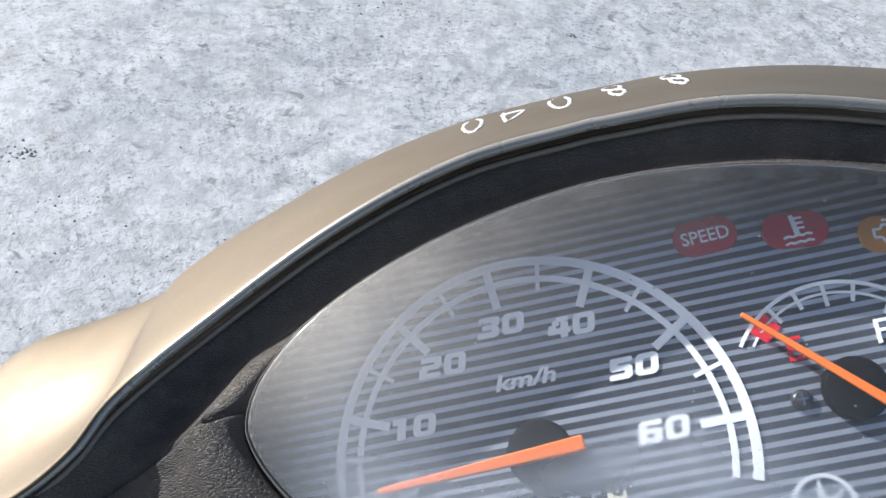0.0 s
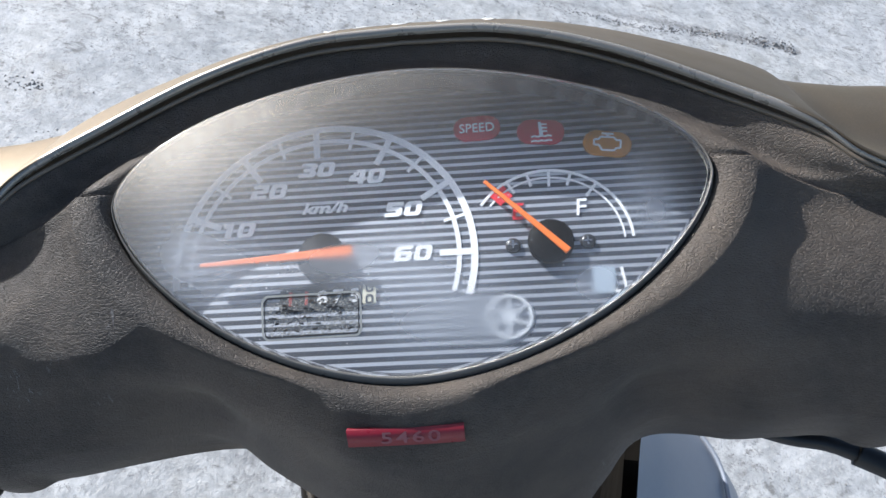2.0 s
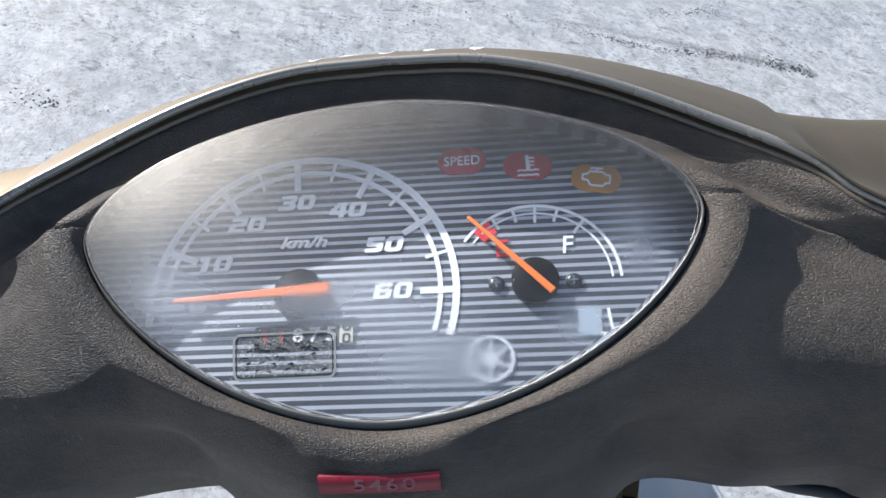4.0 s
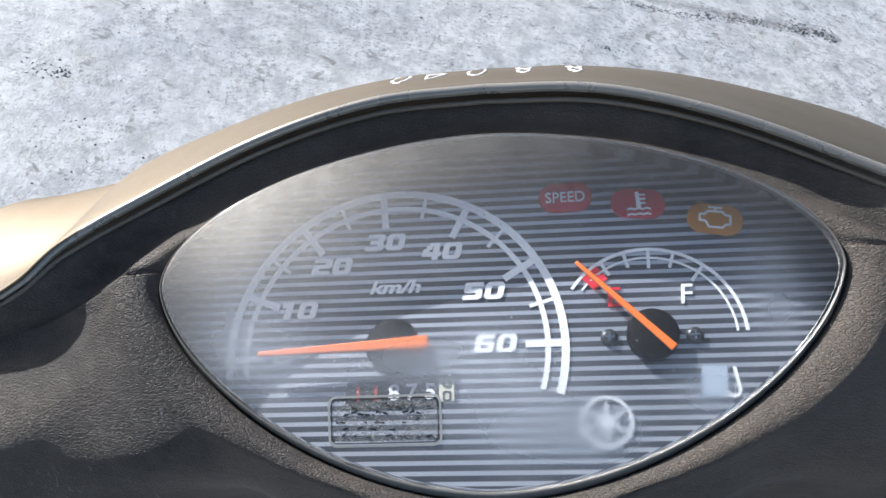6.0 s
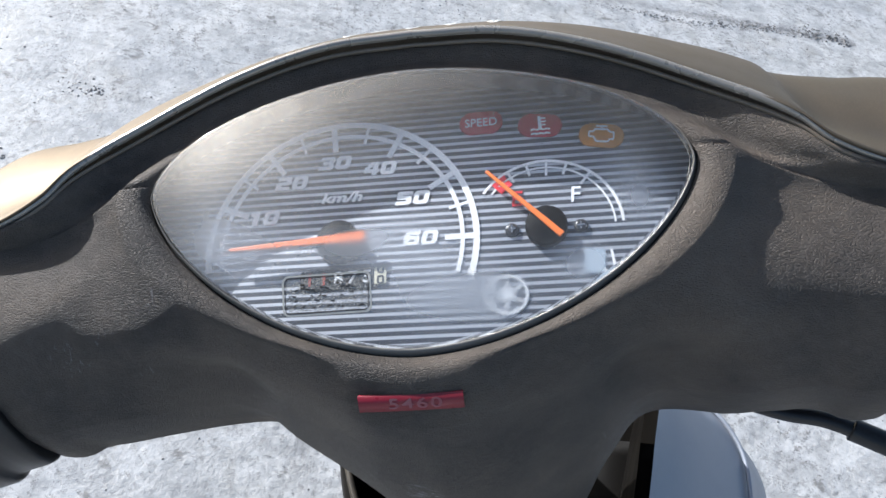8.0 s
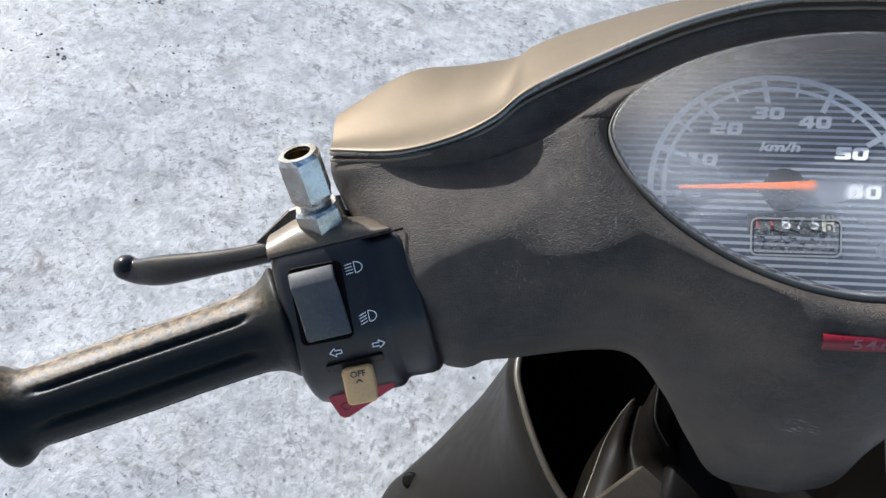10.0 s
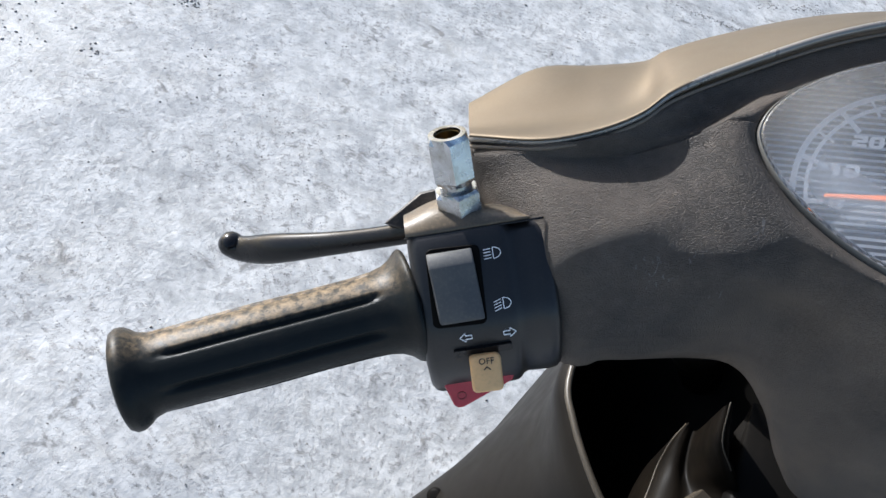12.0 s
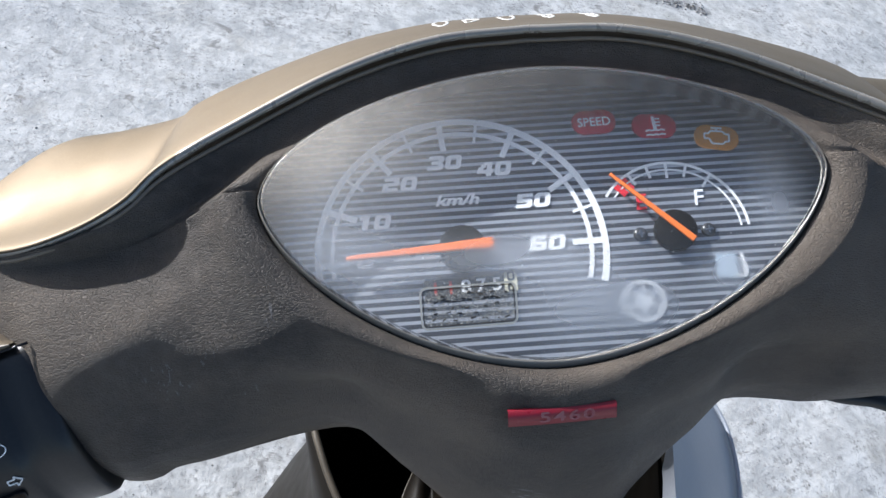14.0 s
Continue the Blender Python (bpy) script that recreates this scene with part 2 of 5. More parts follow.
ZINC = Mat("zinc_plate", (0.62, 0.63, 0.62), 0.28, 1.0)
ZINC.set("Base Color", ZINC.ramp(ZINC.noise(70, 5, 0.7), [(0.32, (0.34, 0.32, 0.28)), (0.55, (0.60, 0.61, 0.62))]))
ZINC.set("Roughness", ZINC.math("ADD", ZINC.math("MULTIPLY", ZINC.noise(160, 4), 0.25), 0.14))
ZINC.bump(ZINC.noise(300, 3), 0.06, 0.0003)
BRASS = Mat("brass_thread", (0.16, 0.11, 0.045), 0.4, 1.0)
WHITE = plastic("white_print", (0.94, 0.94, 0.94), 0.45, (0.84, 0.84, 0.85), 0.2)
PAINTMARK = plastic("white_marker", (0.62, 0.61, 0.59), 0.5, (0.45, 0.43, 0.40), 0.4)
ORANGE = plastic("orange_needle", (0.95, 0.20, 0.02), 0.4, (0.95, 0.30, 0.08), 0.2)
REDPRINT = plastic("red_print", (0.75, 0.012, 0.03), 0.45, (0.45, 0.04, 0.05), 0.2)
LAMPRED = plastic("dark_red_lamp", (0.42, 0.003, 0.032), 0.3, (0.36, 0.008, 0.04), 0.3)
LAMPAMBER = plastic("dull_amber_lamp", (0.56, 0.23, 0.035), 0.3, (0.5, 0.22, 0.05), 0.3)
PALEBLUE = plastic("pale_blue_print", (0.36, 0.43, 0.50), 0.4, (0.42, 0.48, 0.54), 0.3)
DIMRED = plastic("faded_red_figure", (0.42, 0.05, 0.03), 0.45, (0.3, 0.06, 0.04), 0.3)
CREAMDRUM = plastic("cream_drum", (0.72, 0.68, 0.5), 0.45, (0.5, 0.46, 0.34), 0.3)
GLUE = plastic("pale_glue", (0.42, 0.41, 0.37), 0.5, (0.25, 0.24, 0.22), 0.6)
ODODARK = Mat("grimy_window", (0.03, 0.03, 0.03), 0.35)
ODODARK.set("Base Color", ODODARK.ramp(ODODARK.noise(1300, 4, 0.75, (1.0, 1.6, 1.0)), [(0.45, (0.012, 0.012, 0.012)), (0.58, (0.07, 0.068, 0.062)), (0.66, (0.35, 0.34, 0.31))]))
EMBLEM = plastic("pale_emblem", (0.66, 0.68, 0.7), 0.35, (0.7, 0.72, 0.75), 0.3)
CRUMB = plastic("grit", (0.13, 0.125, 0.12), 0.8, (0.3, 0.29, 0.28), 0.8, 0.3)

STRIPE_PITCH = 0.00272


def dial_material():
    """A dark blue-grey face printed with thin level lines."""
    m = Mat("striped_dial", rough=0.42, spec=0.4)
    sep = m.t.nodes.new("ShaderNodeSeparateXYZ")
    m.t.links.new(m.co(), sep.inputs[0])
    y = sep.outputs[1]
    wave = m.math("FRACT", m.math("DIVIDE", m.math("ADD", y, 1.0), STRIPE_PITCH))
    line = m.math("MULTIPLY", m.ramp(wave, [(0.06, 0.0), (0.14, 1.0)]), m.ramp(wave, [(0.48, 1.0), (0.56, 0.0)]))
    fade = m.ramp(m.math("MULTIPLY", m.math("ADD", y, 0.05), 10.0), [(0.74, 1.0), (0.92, 0.85)])
    line = m.math("MULTIPLY", line, fade)
    base = m.mix(line, (0.032, 0.037, 0.048), (0.52, 0.54, 0.58))
    dust = m.ramp(m.noise(30, 5), [(0.4, 0.0), (0.8, 0.12)])
    m.set("Base Color", m.mix(dust, base, (0.4, 0.4, 0.4)))
    m.set("Metallic", m.math("ADD", m.math("MULTIPLY", line, 0.6), 0.15))
    return m


def lens_material():
    """Clear scratched plastic with milky worn patches and a sun glow put in at the left."""
    m = Mat("worn_clear_lens")
    t = m.t
    clear, gloss, milk = (t.nodes.new("ShaderNodeBsdf" + n) for n in ("Refraction", "Glossy", "Diffuse"))
    clear.inputs[0].default_value, clear.inputs["IOR"].default_value = (0.98, 0.99, 1.0, 1), 1.46
    milk.inputs[0].default_value = (0.82, 0.83, 0.85, 1)
    gloss.inputs["Roughness"].default_value = 0.11
    sep = t.nodes.new("ShaderNodeSeparateXYZ")
    t.links.new(m.co(), sep.inputs[0])

    mottle = m.math("ADD", m.math("MULTIPLY", m.noise(34, 5, 0.65), 1.2), 0.4)

    def patch(*spot):
        return m.math("MULTIPLY", rubbed(*spot), mottle)

    def rubbed(cx, cy, rx, ry, gain):
        dx = m.math("DIVIDE", m.math("SUBTRACT", sep.outputs[0], cx / 1000), rx / 1000)
        dy = m.math("DIVIDE", m.math("SUBTRACT", sep.outputs[1], cy / 1000), ry / 1000)
        q = m.math("ADD", m.math("MULTIPLY", dx, dx), m.math("MULTIPLY", dy, dy))
        return m.math("MULTIPLY", m.math("POWER", 2.718, m.math("MULTIPLY", q, -2.0)), gain)

    haze, blur = 0.012, 0.0
    for spot in PATCHES:
        haze = m.math("ADD", patch(*spot), haze)
    for spot in BLURS:
        blur = m.math("ADD", rubbed(*spot), blur)
    t.links.new(blur, clear.inputs["Roughness"])
    scratch = m.ramp(m.noise(150, 4, 0.8, (1.0, 5.0, 1.0), 2.0), [(0.66, 0.0), (0.73, 0.10)])
    hairs = m.ramp(m.noise(420, 3, 0.7, (1.0, 0.22, 1.0), 1.5), [(0.66, 0.0), (0.72, 0.5)])
    scratch = m.math("ADD", scratch, m.math("MULTIPLY", hairs, patch(-62, 16, 30, 16, 1.0)))
    specks = m.ramp(m.voronoi(240), [(0.04, 0.35), (0.075, 0.0)])
    haze = m.math("ADD", haze, m.math("ADD", scratch, specks), True)
    a = t.nodes.new("ShaderNodeMixShader")
    t.links.new(haze, a.inputs[0]), t.links.new(clear.outputs[0], a.inputs[1]), t.links.new(milk.outputs[0], a.inputs[2])
    fres = t.nodes.new("ShaderNodeFresnel")
    fres.inputs[0].default_value = 1.5
    scatter = t.nodes.new("ShaderNodeBsdfGlossy")
    scatter.inputs["Roughness"].default_value = 0.64
    scatter.inputs[0].default_value = (1.0, 0.94, 0.84, 1)
    worn = t.nodes.new("ShaderNodeMixShader")
    # Even wear all over; the two left patches place the sun's warm glow.
    wear_and_glow = m.math("ADD", m.ramp(m.noise(26, 5, 0.65), [(0.3, 0.02), (0.75, 0.055)]), m.math("ADD", patch(-58, 8, 66, 40, 0.07), patch(-74, -4, 40, 36, 0.06)), True)
    t.links.new(wear_and_glow, worn.inputs[0])
    t.links.new(a.outputs[0], worn.inputs[1]), t.links.new(scatter.outputs[0], worn.inputs[2])
    a = worn
    b = t.nodes.new("ShaderNodeMixShader")
    t.links.new(fres.outputs[0], b.inputs[0]), t.links.new(a.outputs[0], b.inputs[1]), t.links.new(gloss.outputs[0], b.inputs[2])
    t.links.new(b.outputs[0], t.nodes["Material Output"].inputs[0])
    return m


# Milky patches: centre, half sizes (mm), strength. The first two also paint the sun's glow.
EMBOSS = plastic("worn_letters", (0.30, 0.12, 0.13), 0.5, (0.21, 0.03, 0.045), 0.9)
PATCHES = [(-60, 6, 44, 30, 0.06), (-76, -20, 20, 20, 0.15), (-62, -26, 26, 12, 0.21), (-6, -25, 15, 9, 0.17), (-4, -34, 30, 12, 0.28), (4, -47, 34, 13, 0.30), (22, -47, 12, 11, 0.14), (50, -38, 13, 9, 0.26),
           (66, -18, 13, 18, 0.15), (-32, -29, 26, 8, 0.20), (-58, -36, 24, 11, 0.18)]
# Rubbed patches that blur what lies below: centre, half sizes (mm), roughness.
BLURS = [(-5, -23, 16, 8, 0.20), (-64, -24, 26, 11, 0.14), (-24, -28, 18, 8, 0.46), (50, -38, 13, 10, 0.4), (22, -47, 18, 12, 0.42), (68, -18, 12, 16, 0.30), (4, -47, 28, 12, 0.36), (-78, -18, 12, 14, 0.07)]
DIAL = dial_material()
LENS = lens_material()


def clear_material():
    """The lens's smooth inner side."""
    m = Mat("clear_inner_side")
    r = m.t.nodes.new("ShaderNodeBsdfRefraction")
    r.inputs["IOR"].default_value, r.inputs["Roughness"].default_value = 1.46, 0.0
    m.t.links.new(r.outputs[0], m.t.nodes["Material Output"].inputs[0])
    return m


CLEAR = clear_material()


def film_material():
    """A clear film, crazed and grainy, half of it gone dull."""
    m = Mat("crazed_film", (0.3, 0.3, 0.28), 0.45)
    grain = m.noise(1500, 4, 0.75, (1.0, 1.6, 1.0), 0.8)
    m.set("Base Color", m.ramp(grain, [(0.40, (0.05, 0.05, 0.045)), (0.48, (0.28, 0.27, 0.24)), (0.60, (0.62, 0.61, 0.56))]))
    m.set("Alpha", m.ramp(m.noise(900, 4, 0.7, (1.0, 2.0, 1.0), 0.6), [(0.44, 0.05), (0.62, 0.7)]))
    m.bump(grain, 0.6, 0.0005)
    return m


LABELFILM = film_material()


# ---- shaping helpers (lengths in millimetres, in the handlebar's own frame) ----
MM = 0.001


def spline(points, n=8, closed=False):
    """A smooth curve through the points."""
    P = np.asarray(points, float)
    E = np.vstack([P[-1], P, P[0], P[1]]) if closed else np.vstack([2 * P[0] - P[1], P, 2 * P[-1] - P[-2]])
    out = []
    for k in range(len(E) - 3):
        a, b, c, d = E[k : k + 4]
        for t in np.linspace(0, 1, n, endpoint=False):
            out.append(0.5 * (2 * b + (c - a) * t + (2 * a - 5 * b + 4 * c - d) * t * t + (3 * b - a - 3 * c + d) * t**3))
    if not closed:
        out.append(P[-1])
    return np.array(out)


def grid(bm, rows, wrap_u=False, wrap_v=False):
    """Quads over rows of points (lists of equal length)."""
    vs = [[bm.verts.new(Vector(p) * MM) for p in row] for row in rows]
    nr, nc = len(vs), len(vs[0])
    for i in range(nr if wrap_v else nr - 1):
        for j in range(nc if wrap_u else nc - 1):
            a, b, c, d = vs[i][j], vs[i][(j + 1) % nc], vs[(i + 1) % nr][(j + 1) % nc], vs[(i + 1) % nr][j]
            bm.faces.new((a, b, c, d))
    return vs


def part(name, bm, material, parent, label="", smooth=True, kind=""):
    """Links a bmesh as one mesh object under a thing or a part."""
    bmesh.ops.recalc_face_normals(bm, faces=bm.faces)
    me = bpy.data.meshes.new(name)
    bm.to_mesh(me)
    bm.free()
    for f in me.polygons:
        f.use_smooth = smooth
    me.materials.append(material.m)
    ob = new(name, me)
    ob.parent = parent
    return tagged(ob, label, kind=kind)


def add_bevel(ob, width, segments=2, angle=40):
    b = ob.modifiers.new("bevel", "BEVEL")
    b.width, b.segments, b.limit_method, b.angle_limit = width * MM, segments, "ANGLE", radians(angle)
    return ob


def frame_of(axis, up=(0, 0, 1)):
    """Two unit vectors square to an axis."""
    a = Vector(axis).normalized()
    s = a.cross(Vector(up))
    if s.length < 1e-4:
        s = a.cross(Vector((0, 1, 0)))
    s.normalize()
    return a, s, s.cross(a)


def tube(bm, path, radii, sides=20, caps=True, up=(0, 0, 1), flat=1.0):
    """A swept round section along a path; flat squeezes it along the up direction."""
    path = [Vector(p) for p in path]
    radii = [float(r) for r in radii] if hasattr(radii, "__len__") else [radii] * len(path)
    rows = []
    for k, p in enumerate(path):
        a, s, u = frame_of(path[min(k + 1, len(path) - 1)] - path[max(k - 1, 0)], up)
        rows.append([p + radii[k] * (math.cos(q) * s + flat * math.sin(q) * u) for q in np.linspace(0, 2 * math.pi, sides, endpoint=False)])
    vs = grid(bm, rows, wrap_u=True)
    if caps:
        bm.faces.new(vs[0]), bm.faces.new(vs[-1])
    return bm


def prism(bm, outline, z0, z1, bevel=0.0):
    """A flat piece between two heights, with a small chamfer at its top edge."""
    c = np.mean(np.asarray(outline, float), 0)
    rows = [[(x, y, z0) for x, y in outline], [(x, y, z1 - bevel) for x, y in outline]]
    if bevel:
        rows.append([(x + (c[0] - x) / max(np.hypot(c[0] - x, c[1] - y), 1e-6) * bevel, y + (c[1] - y) / max(np.hypot(c[0] - x, c[1] - y), 1e-6) * bevel, z1) for x, y in outline])
    vs = grid(bm, rows, wrap_u=True)
    bm.faces.new(vs[-1]), bm.faces.new(vs[0])
    return bm


def rounded(cx, cy, w, h, r, turn=0.0, n=6):
    """Outline of a rounded rectangle."""
    out = []
    for sx, sy, a0 in ((1, 1, 0), (-1, 1, 90), (-1, -1, 180), (1, -1, 270)):
        for a in np.linspace(a0, a0 + 90, n):
            out.append((sx * (w / 2 - r) + r * math.cos(radians(a)), sy * (h / 2 - r) + r * math.sin(radians(a))))
    c, s = math.cos(radians(turn)), math.sin(radians(turn))
    return [(cx + c * x - s * y, cy + s * x + c * y) for x, y in out]


def arc_band(bm, c, r0, r1, a0, a1, z0, z1, n=64):
    """A flat ring segment between two radii and two angles (degrees)."""
    rows = []
    for a in np.linspace(radians(a0), radians(a1), n):
        e = (math.cos(a), math.sin(a))
        rows.append([(c[0] + r * e[0], c[1] + r * e[1], z) for r, z in ((r0, z0), (r0, z1), (r1, z1), (r1, z0))])
    vs = grid(bm, rows, wrap_u=True)
    bm.faces.new(vs[0]), bm.faces.new(vs[-1])
    return bm


def bar_between(bm, p, q, w0, w1, z0, z1):
    """A tapered flat bar between two points of the dial."""
    p, q = np.array(p, float), np.array(q, float)
    d = (q - p) / np.linalg.norm(q - p)
    s = np.array([-d[1], d[0]])
    prism(bm, [tuple(p + s * w0 / 2), tuple(p - s * w0 / 2), tuple(q - s * w1 / 2), tuple(q + s * w1 / 2)], z0, z1)
    return bm


def lettering(text, size, m, depth=0.15, shear=0.0, bold=0.0, wide=1.0, spacing=1.0):
    """Raised letters as a bmesh, centred on their own middle and laid by the matrix m (millimetres)."""
    cu = bpy.data.curves.new("letters", "FONT")
    cu.body, cu.size, cu.shear, cu.offset, cu.extrude = text, size, shear, bold, depth / 2
    cu.align_x, cu.align_y, cu.resolution_u, cu.space_character = "CENTER", "CENTER", 3, spacing
    ob = bpy.data.objects.new("letters", cu)
    me = bpy.data.meshes.new_from_object(ob)
    bm = bmesh.new()
    bm.from_mesh(me)
    bpy.data.objects.remove(ob)
    bpy.data.curves.remove(cu)
    bpy.data.meshes.remove(me)
    ys = [v.co.y for v in bm.verts]
    xs = [v.co.x for v in bm.verts]
    mid = Vector(((min(xs) + max(xs)) / 2, (min(ys) + max(ys)) / 2, 0))
    for v in bm.verts:
        p = v.co - mid
        v.co = (m @ Vector((p.x * wide, p.y, p.z))) * MM
    return bm


# ---- ground ----
def ground():
    """One sheet to the horizon, lightly uneven near the scooter."""
    bm = bmesh.new()
    lines = sorted({*np.linspace(-3, 3.5, 132).round(3), *(s * v for s in (-1, 1) for v in (4, 5, 7, 10, 16, 30, 60, 120, 300, 900, 2500))})
    rows = []
    for y in lines:
        row = []
        for x in lines:
            near = max(0.0, 1 - max(0, math.hypot(x - 0.2, y - 0.9) - 2.0) / 1.2)
            h = 0.010 * noise.noise((x * 2.3, y * 2.3, 0.0)) + 0.006 * noise.noise((x * 9, y * 9, 3.0)) if near > 0 else 0.0
            row.append((x * 1000, y * 1000, 1000 * near * h))
        rows.append(row)
    grid(bm, rows)
    ob = part("ground", bm, SNOW, None)
    return tagged(ob, "trodden icy snow, white and grey with dark grit", "ground", kind="structure")


def crumbs():
    """Grit lying on the ice: a loose scatter, a few clumps and one long dirty crack."""
    rng = random.Random(5)
    bm = bmesh.new()
    spots = []
    for _ in range(1500):
        spots.append((rng.uniform(-1.3, 1.9), rng.uniform(0.0, 2.7), rng.uniform(0.0008, 0.0026)))
    for cx, cy, n, spread in ((-0.69, 1.18, 26, 0.016), (-0.645, 1.17, 30, 0.014), (-0.56, 1.04, 14, 0.02), (0.54, 1.62, 12, 0.012), (-0.9, 0.98, 40, 0.06), (-0.95, 1.25, 30, 0.05), (-0.75, 0.95, 14, 0.01), (0.1, 1.75, 30, 0.07)):
        for _ in range(n):
            spots.append((rng.gauss(cx, spread), rng.gauss(cy, spread * 0.7), rng.uniform(0.0012, 0.0036)))
    for k in range(700):
        u = rng.random() ** 0.6
        x = 0.22 + 1.02 * u
        y = 1.885 + 0.015 * math.sin(9 * u) - 0.05 * (1 - u) + rng.gauss(0, 0.004 + 0.014 * u * u)
        spots.append((x, y, rng.uniform(0.0008, 0.0018 + 0.0026 * u)))
    for k in range(120):
        u = rng.random()
        spots.append((0.75 + 0.25 * u, 2.02 + 0.10 * u + rng.gauss(0, 0.012), rng.uniform(0.001, 0.003)))
    for x, y, r in spots:
        z = 0.010 * noise.noise((x * 2.3, y * 2.3, 0.0)) + 0.006 * noise.noise((x * 9, y * 9, 3.0))
        c = Vector((x, y, z + r * 0.25))
        ring = [c + Vector((r * rng.uniform(0.7, 1.4) * math.cos(a), r * rng.uniform(0.7, 1.4) * math.sin(a), -0.2 * r)) for a in np.linspace(0, 6.283, 5, endpoint=False)]
        vs = [bm.verts.new(v) for v in ring]
        top = bm.verts.new(c + Vector((0, 0, r * rng.uniform(0.3, 0.7))))
        for a in range(5):
            bm.faces.new((vs[a], vs[(a + 1) % 5], top))
        bm.faces.new(vs[::-1])
    ob = part("grit", bm, CRUMB, None, smooth=False)
    return tagged(ob, "dark grit and dirt crumbs frozen onto the snow", "grit", kind="stuff")


ground()
crumbs()

# ---- the scooter ----
scooter = new("scooter")
scooter.matrix_world = pose(0, 0, 1.0304, 18.07, -17.94, 0)
tagged(scooter, "dusty bronze and black motor scooter parked on icy snow", "scooter")
MID = -5.5   # the handlebar's plane of symmetry


def lens_rim(deg):
    """The rim of the instrument lens: an eye shape on a gently tilted plane."""
    a = radians(deg)
    c, s = math.cos(a), math.sin(a)
    u = 90.9 * math.copysign(abs(c) ** 1.1, c)
    y = -6.1 + (40.8 * abs(s) ** 1.1 if s >= 0 else -54.7 * abs(s) ** 1.3)
    return np.array([u, y, 12.6 + 0.144 * y + 3.1 * (u / 90) ** 2])


# Seam between the painted front cowl and the grained rear cover, from the middle to the tip (u, y, z).
SEAM = [(0, 48.6, 19), (-32, 46.2, 19.5), (-65, 36.2, 19), (-100, 20, 16.5), (-122, 7, 16.5), (-134, -3.5, 15), (-150, -11, 12.5), (-170, -15.5, 10), (-197, -12.5, 2)]
# Free edge of the rear cover from the tip round the bar opening to the middle of the neck.
EDGE = [(-194, -24, -22), (-180, -43.5, -20), (-167, -65, -28), (-151, -79, -52), (-118, -73.0, -61), (-77.5, -62.3, -89), (-59, -76.5, -104), (-43.5, -91, -146), (-28, -107, -160), (0, -113.9, -152)]
EDGE_LIFT = [28, 33, 46, 60, 65, 80, 93, 107, 111, 113]
# Fall of the neck from the bezel to its edge: share of the way out, share of the way down.
NECK = [(0, 0), (0.1, 0.008), (0.21, 0.034), (0.36, 0.09), (0.49, 0.22), (0.65, 0.41), (0.79, 0.635), (0.91, 0.86), (1, 1)]
RIM_DEG = [90, 104, 118, 136, 148, 155, 161, 167, 172, 177, 184, 192, 201, 214, 230, 243, 254, 262, 270]
SEAM_DROP = [2.8, 2.8, 2.8, 2.8, 2.0, 0.4, 0.2, 0.8, 2.2]      # how far the cover lies below the cowl's lip
VALLEY = [0, 0, 0, 1, 5, 10, 12, 12, 13, 13, 12, 9, 6, 3, 0, 0, 0, 0, 0]   # dip between the bezel and the arm
ARM_BOW = [0, 0, 0, 0, 0, 0, 1, 3, 9, 7, 4, 2, 0, 0, 0, 0, 0, 0, 0]   # and bows towards the rider
ARM_RISE = [0, 0, 0, 0, 0, 1, 3, 5, 9, 11, 7, 2, 0, 0, 0, 0, 0, 0, 0]   # how far the arm swells beyond that dip


